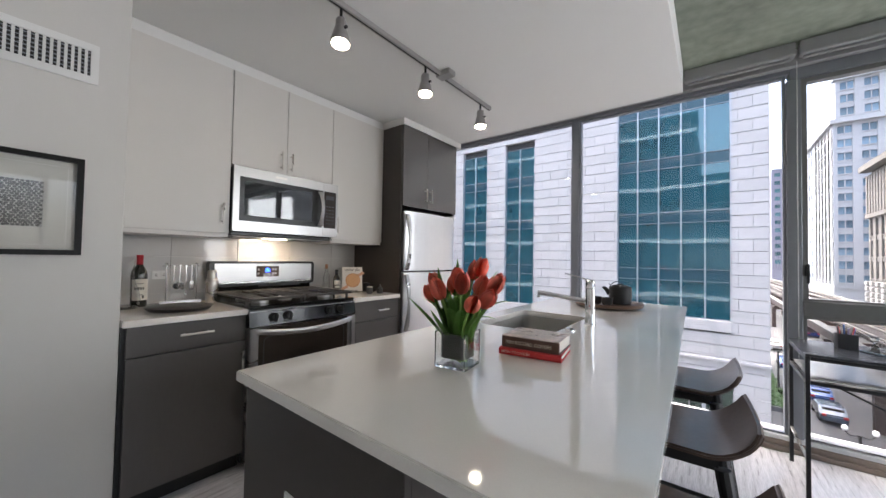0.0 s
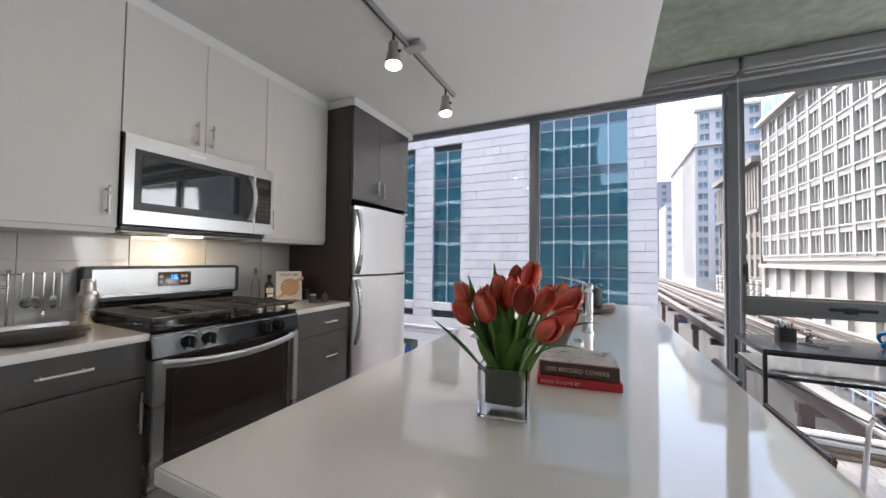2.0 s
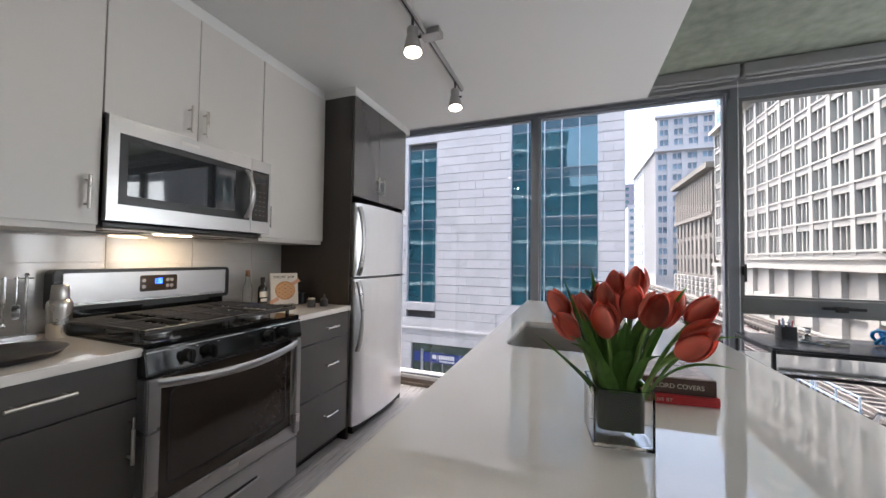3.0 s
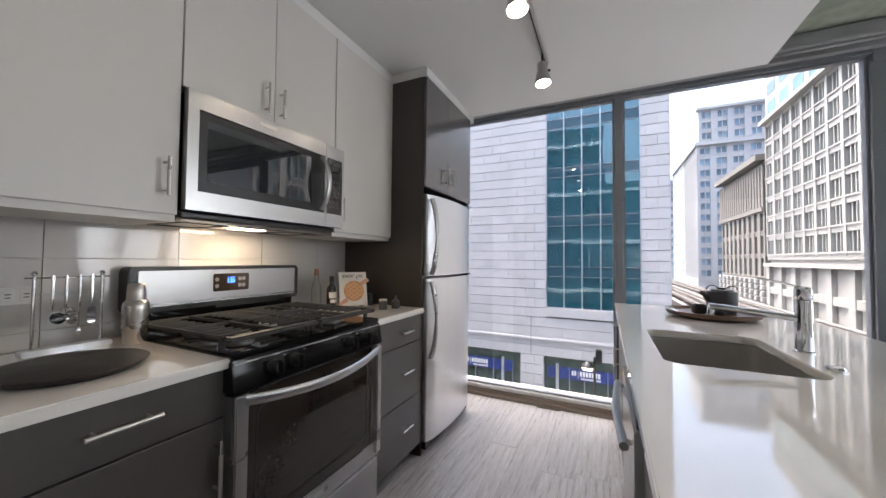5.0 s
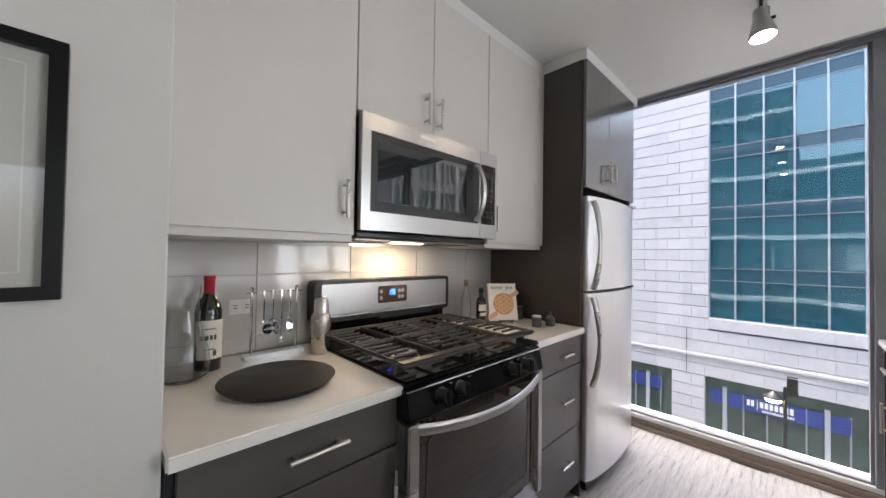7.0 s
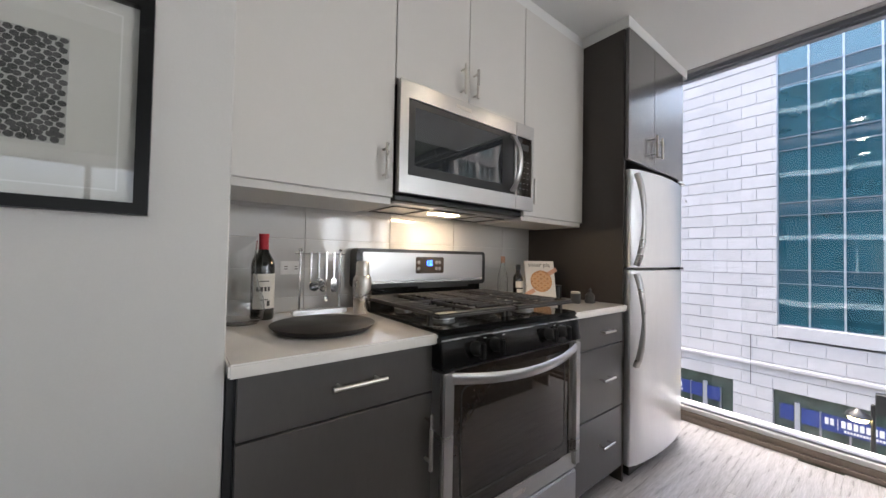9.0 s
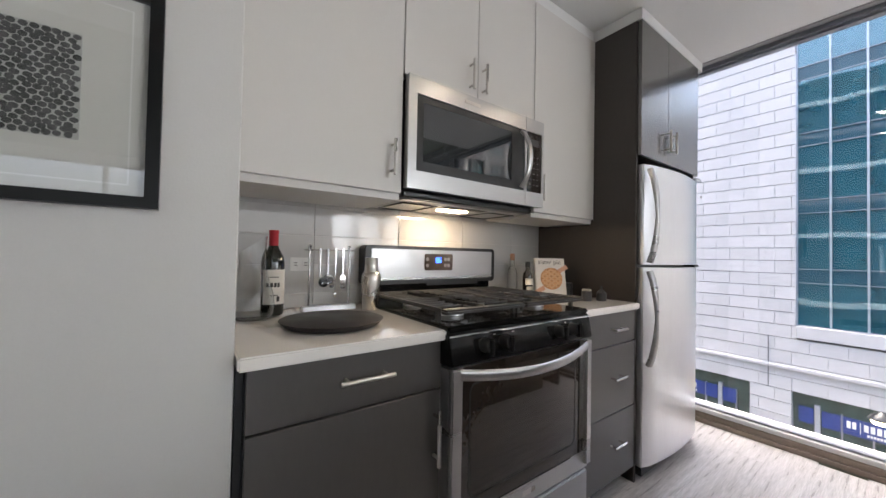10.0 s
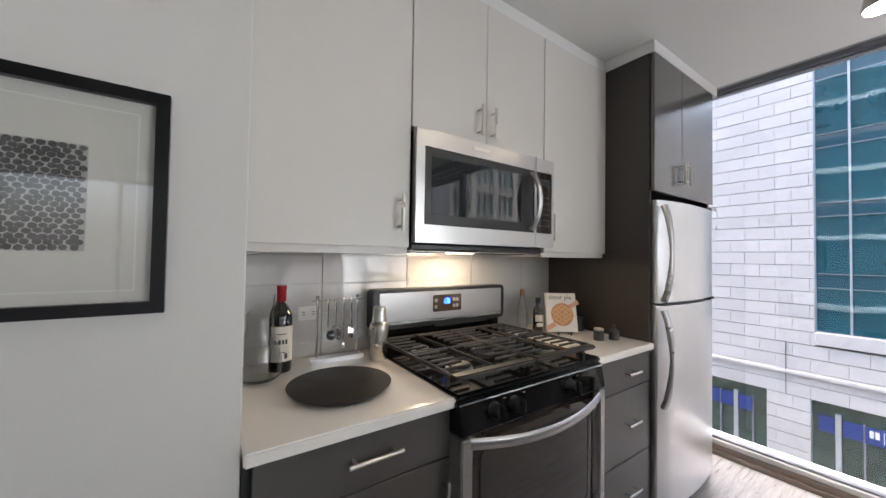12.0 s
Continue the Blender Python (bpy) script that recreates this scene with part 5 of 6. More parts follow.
CREAM = surface("cream_label_paper", (0.66, 0.62, 0.55), 0.7, var=0.05)
INK = surface("dark_print", (0.05, 0.045, 0.04), 0.6)
lb = part("label", label_arc(wx, wy, 0.0376, 0.955, 1.075, -60, 70), CREAM, wb_)
for k, (a0, a1, z0, z1) in enumerate(((-40, -25, 1.015, 1.03), (-20, -8, 1.015, 1.03), (-3, 8, 1.015, 1.03), (13, 24, 1.015, 1.03), (-25, 20, 1.048, 1.051), (-20, 15, 0.985, 0.988), (10, 25, 0.965, 0.983))):
    part("label_print", label_arc(wx, wy, 0.0383, z0, z1, a0, a1, 4), INK, lb)

# bar tool rack
rk = thing("bar_tool_rack", "chrome bar tool rack with hanging tools on a flat base", "bar tools", (-2.555, 0.715, 0.914))
part("base", bx(-2.585, 0.61, 0.9142, -2.535, 0.815, 0.932, 0.003, 2), FRIDGE, rk)
for y in (0.635, 0.79):
    p_ = part("post", tube([(-2.56, y, 0.932), (-2.56, y, 1.152)], 0.0045, 12), CHROME, rk)
    part("ball", lathe([(0.0, -0.008), (0.0075, -0.003), (0.0085, 0.002), (0.005, 0.008), (0, 0.0095)], -2.56, y, 1.159, 14), CHROME, p_)
part("cross_bar", tube([(-2.56, 0.615, 1.147), (-2.56, 0.81, 1.147)], 0.0025, 8), CHROME, rk)


def tool(name, label, y, length, r_=0.0045):
    t = thing(name, label, "bar tool", (-2.55, y, 1.147 - length))
    part("grip", tube([(-2.552, y, 1.155), (-2.552, y, 1.05)], [r_, r_ * 0.8], 10), CHROME, t)
    part("neck", tube([(-2.552, y, 1.0505), (-2.552, y, 1.147 - length)], 0.0022, 8), CHROME, t)
    return t


t = tool("jigger", "steel double jigger hanging from the tool rack", 0.672, 0.12)
part("cup", lathe([(0.004, 0), (0.019, 0.042), (0.0175, 0.042), (0.003, 0.002)], -2.545, 0.672, 1.015, 22, None, Matrix.Rotation(radians(75), 4, "Y") @ Matrix.Rotation(radians(180), 4, "Z")), CHROME, t)
part("cup", lathe([(0.004, 0), (0.022, 0.05), (0.0205, 0.05), (0.003, 0.002)], -2.545, 0.672, 1.015, 22, None, Matrix.Rotation(radians(75), 4, "Y") @ Matrix.Rotation(radians(-35), 4, "X")), CHROME, t)
t = tool("strainer", "steel ring strainer hanging from the tool rack", 0.702, 0.11)
part("ring", tube([(-2.545 + 0.002, 0.702 + 0.02 * math.cos(a), 1.03 + 0.022 * math.sin(a)) for a in [k * math.pi / 8 for k in range(16)]], 0.0025, 6, closed=True), CHROME, t)
t = tool("bar_spoon", "long steel bar spoon hanging from the tool rack", 0.733, 0.17)
part("spoon_bowl", lathe([(0, -0.013), (0.006, -0.008), (0.008, 0.0), (0.005, 0.010), (0, 0.014)], -2.55, 0.733, 0.972, 12, None, Matrix.Diagonal((0.4, 1, 1, 1))), CHROME, t)
t = tool("zester", "flat steel zester hanging from the tool rack", 0.763, 0.10)
part("blade", prism(rounded(0.752, 0.995, 0.774, 1.05, 0.008, 4), "x", -2.553, -2.550), CHROME, t)

sx_, sy_ = -2.485, 0.855
sh = thing("cocktail_shaker", "brushed steel cocktail shaker beside the range", "shaker", (sx_, sy_, 0.914))
part("body", lathe([(0, 0.001), (0.031, 0.001), (0.033, 0.006), (0.0355, 0.06), (0.038, 0.118), (0.0375, 0.132), (0.034, 0.143), (0.0285, 0.150), (0, 0.150)], sx_, sy_, 0.9142, 36), NICKEL, sh)
part("lid", lathe([(0.0275, 0), (0.0280, 0.004), (0.0270, 0.006), (0.0262, 0.030), (0, 0.030)], sx_, sy_, 1.0645, 30), NICKEL, sh)
part("cap", lathe([(0.0255, 0), (0.0262, 0.001), (0.0240, 0.024), (0.0225, 0.026), (0, 0.0265)], sx_, sy_, 1.0948, 28), NICKEL, sh)
SLATE = surface("dark_slate_board", (0.028, 0.025, 0.024), 0.45, var=0.2, scale=9, fine=80, bump=0.0003, spec=0.25)
tq = thing("round_board", "round dark slate serving board on the counter", "serving board", (-2.265, 0.632, 0.914))
part("disc", lathe([(0, 0.001), (0.134, 0.001), (0.139, 0.004), (0.153, 0.017), (0.1545, 0.0195), (0.152, 0.0205), (0, 0.0200)], -2.268, 0.632, 0.9142, 64), SLATE, tq)
ot = thing("wall_outlet", "white double wall outlet on the tiled backsplash", "power outlet", (-2.655, 0.62, 1.06))
part("plate", bx(-2.6565, 0.586, 1.063, -2.6495, 0.664, 1.116, 0.002, 2), WHITEPL, ot)
for y in (0.606, 0.644):
    k_ = part("socket", bx(-2.6494, y - 0.013, 1.075, -2.6485, y + 0.013, 1.105, 0.0005), WHITEPL, ot)
    for q in (-0.005, 0.005):
        part("slot", bx(-2.6484, y - 0.006, 1.09 + q - 0.0016, -2.6480, y + 0.006, 1.09 + q + 0.0016), INK, k_)

# ---- right counter ----
gx, gy = -2.53, 1.725
gb = thing("corked_glass_bottle", "clear glass bottle with a cork on the counter", "bottle", (gx, gy, 0.914))
part("bottle_glass", lathe([(0, 0.003), (0.026, 0.003), (0.0285, 0.008), (0.0285, 0.12), (0.022, 0.15), (0.013, 0.172), (0.013, 0.22), (0.0115, 0.22), (0.0115, 0.172), (0.020, 0.149), (0.0268, 0.119), (0.0268, 0.010), (0, 0.008)], gx, gy, 0.9142, 28), CLEAR, gb)
part("cork", lathe([(0.0110, 0), (0.0125, 0.022), (0.0125, 0.038), (0, 0.039)], gx, gy, 1.115, 16), surface("cork", (0.42, 0.22, 0.14), 0.8, fine=200), gb)
bx_, by_ = -2.47, 1.785
ob_ = thing("oil_bottle", "dark glass oil bottle with white labels on the counter", "bottle", (bx_, by_, 0.914))
part("bottle_glass", lathe([(0, 0.002), (0.026, 0.002), (0.028, 0.006), (0.028, 0.115), (0.024, 0.132), (0.012, 0.148), (0.0115, 0.165), (0, 0.165)], bx_, by_, 0.9142, 28), surface("brown_bottle_glass", (0.012, 0.008, 0.006), 0.06, coat=0.5), ob_)
part("cap", lathe([(0.0135, 0), (0.014, 0.028), (0.012, 0.03), (0, 0.03)], bx_, by_, 1.0795, 18), BLACKPL, ob_)
part("label", label_arc(bx_, by_, 0.0282, 0.982, 1.018, -75, 45), CREAM, ob_)
part("lower_label", label_arc(bx_, by_, 0.0282, 0.955, 0.974, -60, 30), CREAM, ob_)

ck = thing("cookbook", "cookbook with a pie on its cover leaning on a stand", "book", (-2.40, 1.89, 0.914))
A_, B_ = Vector((-2.428, 1.815, 0)), Vector((-2.335, 1.955, 0))
ang = math.atan2(B_.y - A_.y, B_.x - A_.x)
cm = Matrix.Translation((A_.x, A_.y, 0.925)) @ Matrix.Rotation(ang, 4, "Z") @ Matrix.Rotation(radians(-14), 4, "X")
W_, H_ = 0.168, 0.212
part("pages", bx(0.003, 0.003, 0.002, W_ - 0.002, 0.016, H_ - 0.002, m=cm), PAGES, ck)
fc = part("front_cover", bx(0, 0, 0, W_, 0.0026, H_, 0.0006, 1, cm), surface("white_cover_boards", (0.66, 0.63, 0.59), 0.4, var=0.08, scale=6, fine=40, stretch=(1, 1, 6)), ck)
part("back_cover", bx(0, 0.0164, 0, W_, 0.019, H_, 0.0006, 1, cm), CREAM, ck)
part("spine", bx(-0.002, 0.0, 0, 0.0, 0.019, H_, m=cm), CREAM, ck)
PIE = surface("baked_crust_print", (0.50, 0.24, 0.10), 0.5, var=0.5, scale=45, fine=160)
SKINP = surface("tan_print", (0.55, 0.30, 0.20), 0.5, var=0.15)
bm = lathe([(0, 0.0008), (0.062, 0.0008), (0.062, 0), (0, 0)], 0, 0, 0, 32, None, Matrix.Rotation(radians(90), 4, "X"))
bmesh.ops.transform(bm, matrix=cm @ Matrix.Translation((0.088, -0.0002, 0.095)), verts=bm.verts[:])
pie = part("pie_print", bm, PIE, fc)
for k in range(5):
    for a in (35, -35):
        mm = cm @ Matrix.Translation((0.088, -0.0012, 0.095)) @ Matrix.Rotation(radians(a), 4, "Y")
        o_ = (k - 2) * 0.021
        ln = math.sqrt(max(0.0001, 0.055 ** 2 - o_ ** 2))
        part("lattice_strip", bx(-ln, -0.0004, o_ - 0.005, ln, 0.0002, o_ + 0.005, m=mm), surface("pale_crust_print", (0.62, 0.36, 0.18), 0.5, var=0.2, fine=200), pie)
for q, px0, pz0 in ((0, 0.02, 0.03), (1, 0.155, 0.15)):
    mm = cm @ Matrix.Translation((px0, -0.0005, pz0)) @ Matrix.Rotation(radians(-30), 4, "Y")
    part("print_patch", bx(-0.03, -0.0002, -0.012, 0.03, 0.0003, 0.012, m=mm), SKINP, fc)
words("sister pie", 0.035, (0.018, -0.0008, 0.178), cm, INK, fc)
st = thing("book_stand", "small black wire book stand holding a cookbook", "book stand", (-2.38, 1.89, 0.914))
for f in (0.3, 0.7):
    p = A_.lerp(B_, f)
    nrm = Vector((math.sin(ang), -math.cos(ang), 0))
    q0 = p + nrm * 0.035
    q1 = p - nrm * 0.06
    part("wire", tube([(q0.x, q0.y, 0.935), (q0.x, q0.y, 0.917), (q1.x, q1.y, 0.917), (q1.x, q1.y, 1.02)], 0.0022, 6), BLACKPL, st)
p, q = A_.lerp(B_, 0.22) + Vector((math.sin(ang), -math.cos(ang), 0)) * 0.035, A_.lerp(B_, 0.78) + Vector((math.sin(ang), -math.cos(ang), 0)) * 0.035
part("front_wire", tube([(p.x, p.y, 0.932), (q.x, q.y, 0.932)], 0.0022, 6), BLACKPL, st)
GCER = surface("dark_grey_stoneware", (0.055, 0.055, 0.058), 0.6, var=0.12, fine=180, bump=0.0002)
for nm, x, y, hh_, lab in (("salt_cellar", -2.20, 1.925, 0.052, "dark grey stoneware salt cellar with a pale wooden lid"), ("pepper_pot", -2.165, 2.005, 0.045, "dark grey stoneware pot with a small knob")):
    s_ = thing(nm, lab, "condiment pot", (x, y, 0.914))
    part("body", lathe([(0, 0.001), (0.023, 0.001), (0.025, 0.004), (0.0245, hh_ - 0.003), (0.022, hh_), (0, hh_)], x, y, 0.9142, 26), GCER, s_)
    if nm == "salt_cellar":
        part("lid", lathe([(0.0235, 0), (0.0235, 0.006), (0.021, 0.009), (0, 0.009)], x, y, 0.9145 + hh_, 24), surface("pale_lid", (0.42, 0.39, 0.34), 0.6), s_)
    else:
        part("neck", lathe([(0.022, 0), (0.010, 0.012), (0.0065, 0.016), (0.008, 0.026), (0.005, 0.032), (0, 0.032)], x, y, 0.9145 + hh_, 20), GCER, s_)
bk = thing("black_canister", "small black canister behind the stoneware pots", "canister", (-2.40, 2.05, 0.914))
part("body", lathe([(0, 0.001), (0.03, 0.001), (0.03, 0.075), (0.0, 0.077)], -2.40, 2.05, 0.9142, 24), BLACKPL, bk)

# ---- picture, grille ----
pf = thing("framed_picture", "black framed print of dark cells in a wide cream mat", "picture", (-2.06, -0.03, 1.23))
P0, P1 = -0.285, 0.219
part("frame", ring_panel([(P0, 1.211), (P1, 1.211), (P1, 1.617), (P0, 1.617)], [(P0 + 0.021, 1.232), (P1 - 0.021, 1.232), (P1 - 0.021, 1.596), (P0 + 0.021, 1.596)], "x", -2.059, -2.035), surface("black_lacquer_frame", (0.005, 0.005, 0.005), 0.3, var=0.1, spec=0.25), pf)
MAT = surface("cream_mat_board", (0.52, 0.505, 0.465), 0.8, var=0.02)
part("mat", bx(-2.0575, P0 + 0.02, 1.231, -2.052, P1 - 0.02, 1.597), MAT, pf)
part("mat_edge", ring_panel([(P0 + 0.044, 1.252), (P1 - 0.044, 1.252), (P1 - 0.044, 1.575), (P0 + 0.044, 1.575)], [(P0 + 0.0465, 1.2545), (P1 - 0.0465, 1.2545), (P1 - 0.0465, 1.5725), (P0 + 0.0465, 1.5725)], "x", -2.0519, -2.0512), PAINT, pf)


def cell_mesh(y0, y1, z0, z1, pitch, rise):
    """Dark uneven six-sided cells in rows, with pale gaps between them."""
    bm = bmesh.new()
    rows = int((z1 - z0) / rise)
    rise = (z1 - z0) / rows
    rr_ = random.Random(5)
    for j in range(rows):
        n = int((y1 - y0) / pitch)
        for i in range(n + 1):
            y, z = y0 + (i + 0.5 * (j % 2)) * pitch + rr_.uniform(-0.1, 0.1) * pitch, z0 + (j + 0.5) * rise + rr_.uniform(-0.1, 0.1) * rise
            if not y0 + pitch * 0.4 < y < y1 - pitch * 0.4:
                continue
            w, h = pitch * rr_.uniform(0.44, 0.50), rise * rr_.uniform(0.54, 0.66)
            vs = [bm.verts.new((-2.0506, y + w * a_, z + h * b_)) for a_, b_ in ((1, 0.35), (0.55, 0.75), (-0.1, 0.95), (-0.8, 0.6), (-1, -0.3), (-0.5, -0.8), (0.1, -0.95), (0.8, -0.6))]
            bm.faces.new(vs)
    return bm


part("print", bx(-2.0518, -0.172, 1.322, -2.0508, 0.109, 1.505), surface("pale_print_paper", (0.36, 0.35, 0.33), 0.8, var=0.1), pf)
part("print_cells", cell_mesh(-0.172, 0.109, 1.323, 1.504, 0.0122, 0.0088), surface("print_ink", (0.055, 0.053, 0.053), 0.7, var=0.9, scale=14, fine=60), pf)
gp = part("glass", bx(-2.046, P0 + 0.0212, 1.2332, -2.044, P1 - 0.0212, 1.5948), CLEAR, pf)
gp.visible_shadow = False
vg = thing("air_grille", "white wall air grille with dark gaps between vertical vanes", "air vent", (-2.06, 0.0, 1.95))
V0, V1 = -0.335, 0.25
part("frame", ring_panel([(V0, 1.953), (V1, 1.953), (V1, 2.125), (V0, 2.125)], [(V0 + 0.025, 1.985), (V1 - 0.025, 1.985), (V1 - 0.025, 2.095), (V0 + 0.025, 2.095)], "x", -2.059, -2.051), CEIL, vg)
part("back", bx(-2.0595, V0 + 0.026, 1.986, -2.0585, V1 - 0.026, 2.094), KICK, vg)
for k in range(27):
    y = V0 + 0.033 + k * 0.0197
    part("vane", bx(-2.0575, y - 0.0045, 1.986, -2.050, y + 0.0045, 2.094), CEIL, vg)
for k in range(6):
    part("damper", bx(-2.0583, V0 + 0.027, 1.998 + k * 0.017, -2.0578, V1 - 0.027, 2.003 + k * 0.017), FRAME, vg)

# ---- track lights ----
SPOTM = surface("grey_spot_housing", (0.42, 0.41, 0.40), 0.32, 0.7)
tk = thing("lighting_track", "thin grey lighting track mounted under the kitchen ceiling", "track light", (-1.32, 1.6, 2.42))
part("rail", bx(-1.346, 0.55, 2.412, -1.314, 2.375, 2.4395, 0.003), SPOTM, tk)
part("slot", bx(-1.334, 0.56, 2.4105, -1.326, 2.375, 2.4125), KICK, tk)
part("feed_box", bx(-1.355, 1.72, 2.405, -1.245, 1.79, 2.4395, 0.003), SPOTM, tk)
BULB = glow("warm_lamp", (1.0, 0.86, 0.66), 9)


def spot(y, label):
    s = thing("track_spotlight", label, "track light", (-1.33, y, 2.41), "spotlights on the track")
    part("stem", tube([(-1.33, y, 2.411), (-1.33, y, 2.365)], 0.007, 10), BLACKPL, s)
    part("yoke", tube([(-1.355, y, 2.30), (-1.355, y, 2.355), (-1.33, y, 2.368), (-1.305, y, 2.355), (-1.305, y, 2.30)], 0.004, 8, flat=(1.6, 0.8)), SPOTM, s)
    tilt = Matrix.Translation((-1.33, y, 2.30)) @ Matrix.Rotation(radians(-5), 4, "Y") @ Matrix.Rotation(radians(-4), 4, "X")
    part("neck", lathe([(0.0, 0.062), (0.022, 0.060), (0.026, 0.05), (0.026, 0.012), (0, 0.012)], 0, 0, 0, 20, None, tilt), SPOTM, s)
    part("shade", lathe([(0.026, 0.02), (0.032, 0.0), (0.043, -0.045), (0.047, -0.055), (0.047, -0.068), (0.0435, -0.068), (0.040, -0.045), (0.029, 0.0)], 0, 0, 0, 26, None, tilt), SPOTM, s)
    part("bulb", lathe([(0, -0.080), (0.020, -0.077), (0.036, -0.062), (0.034, -0.048), (0, -0.044)], 0, 0, 0, 22, None, tilt), BULB, s, "glowing warm white lamp face")
    part("tilt_knob", tube([(-1.304, y + 0.0, 2.305), (-1.285, y, 2.305)], 0.007, 10), BLACKPL, s)


for hy in SPOTS:
    spot(hy, "grey metal track spotlight with its warm lamp lit")

# ---- stools ----
WOODD = surface("black_brown_bentwood", (0.085, 0.050, 0.036), 0.34, var=0.3, scale=6, fine=70, coat=0.7)
WOODD.node_tree.nodes["Principled BSDF"].inputs["Coat Roughness"].default_value = 0.2
LEGB = surface("black_stained_leg", (0.010, 0.009, 0.009), 0.35, var=0.2)
stool = thing("bar_stool", "dark bentwood bar stool with an upturned back at the island", "bar stool", (0, 0, 0), "bar stools along the island")


def seat_shell():
    """Bent seat shell: nearly flat, its back end curling up to a rounded lip."""
    bm = bmesh.new()
    nu, nv = 22, 18
    g = []
    for i in range(nu + 1):
        u = i / nu
        x = -0.25 + 0.385 * u
        rise = max(0.0, (u - 0.62) / 0.38)
        row = []
        for j in range(nv + 1):
            v = j / nv * 2 - 1
            hw = 0.195 - 0.02 * (1 - u) - 0.018 * max(0.0, (u - 0.85) / 0.15) ** 3
            z = 0.662 + 0.092 * rise ** 1.8 + 0.010 * v * v
            row.append(bm.verts.new((x - 0.012 * rise ** 2 * v * v - 0.020 * rise ** 3, v * hw, z)))
        g.append(row)
    for i in range(nu):
        for j in range(nv):
            bm.faces.new((g[i][j], g[i + 1][j], g[i + 1][j + 1], g[i][j + 1]))
    bmesh.ops.recalc_face_normals(bm, faces=bm.faces[:])
    bmesh.ops.solidify(bm, geom=bm.faces[:], thickness=0.016)
    rim = [e for e in bm.edges if len(e.link_faces) == 2 and e.calc_face_angle(0) > 1.2]
    bmesh.ops.bevel(bm, geom=rim, offset=0.006, segments=3, affect="EDGES", clamp_overlap=True)
    return bm


bm = seat_shell()
part("seat", bm, WOODD, stool, "glossy dark bentwood seat shell")
part("seat_frame", bx(-0.22, -0.13, 0.60, 0.02, 0.13, 0.645, 0.01, 2), LEGB, stool)
for sx in (-1, 1):
    for sy in (-1, 1):
        x0, y0, x1, y1 = -0.08 + sx * 0.11, sy * 0.12, -0.08 + sx * 0.20, sy * 0.19
        part("leg", tube([(x0, y0, 0.61), (x1, y1, 0.005)], [0.022, 0.014], 10), LEGB, stool)
for sy in (-1, 1):
    part("footrest", tube([(-0.255, sy * 0.173, 0.22), (0.095, sy * 0.173, 0.22)], 0.009, 8), LEGB, stool)
for sx, x in ((-1, -0.246), (1, 0.086)):
    part("footrest", tube([(x, -0.165, 0.26), (x, 0.165, 0.26)], 0.009, 8), LEGB, stool)
for y, a in ((1.47, 2), (0.86, -3)):
    copy_thing(stool, pose(0.055, y, 0, 0, 0, a))
stool.matrix_basis = pose(0.048, 2.07, 0, 0, 0, 0)

# ---- desk ----
DB = surface("black_powder_coat", (0.014, 0.014, 0.016), 0.35, var=0.08)
DT = surface("dark_steel_desktop", (0.045, 0.048, 0.056), 0.25, var=0.1)
DX0, DX1, DY0, DY1, DZ = 0.452, 1.62, 2.60, 3.085, 0.76
dk = thing("desk", "slim black metal desk with a white shelf by the window", "desk", (1.0, 2.8, 0))
part("top", bx(DX0, DY0, DZ - 0.012, DX1, DY1, DZ, 0.002), DT, dk)
part("shelf", bx(DX0 + 0.015, DY0 + 0.015, 0.628, DX1 - 0.015, DY1 - 0.015, 0.636), surface("white_coated_glass", (0.78, 0.80, 0.79), 0.12, coat=1.0), dk, "white glass shelf under the desktop")
for x in (DX0 + 0.009, DX1 - 0.009):
    for y in (DY0 + 0.009, DY1 - 0.009):
        part("leg", bx(x - 0.009, y - 0.009, 0.004, x + 0.009, y + 0.009, DZ - 0.0125, 0.002), DB, dk)
        part("foot", lathe([(0.011, 0), (0.011, 0.004), (0, 0.004)], x, y, 0, 10), BLACKPL, dk)
for z in (DZ - 0.024, 0.612):
    for y in (DY0 + 0.009, DY1 - 0.009):
        part("rail", bx(DX0 + 0.019, y - 0.008, z - 0.008, DX1 - 0.019, y + 0.008, z + 0.010), DB, dk)
    for x in (DX0 + 0.009, DX1 - 0.009):
        part("rail", bx(x - 0.008, DY0 + 0.019, z - 0.008, x + 0.008, DY1 - 0.019, z + 0.010), DB, dk)
for x in (DX0 + 0.009, DX1 - 0.009):
    part("stretcher", bx(x - 0.006, DY0 + 0.019, 0.205, x + 0.006, DY1 - 0.019, 0.217), NICKEL, dk)
part("brace", tube([(DX0 + 0.01, DY1 - 0.02, 0.60), (DX1 - 0.01, DY1 - 0.02, 0.03)], 0.006, 8), DB, dk)
pc = thing("pencil_cup", "dark grey concrete pencil cup full of pens on the desk", "pencil cup", (0.66, 2.93, DZ))
O = rounded(0.622, 2.892, 0.702, 2.972, 0.006, 2)
I = rounded(0.630, 2.900, 0.694, 2.964, 0.004, 2)
part("cup", ring_panel(O, I, "z", DZ + 0.006, DZ + 0.082), GCER, pc)
part("base", prism(O, "z", DZ + 0.0005, DZ + 0.0058), GCER, pc)
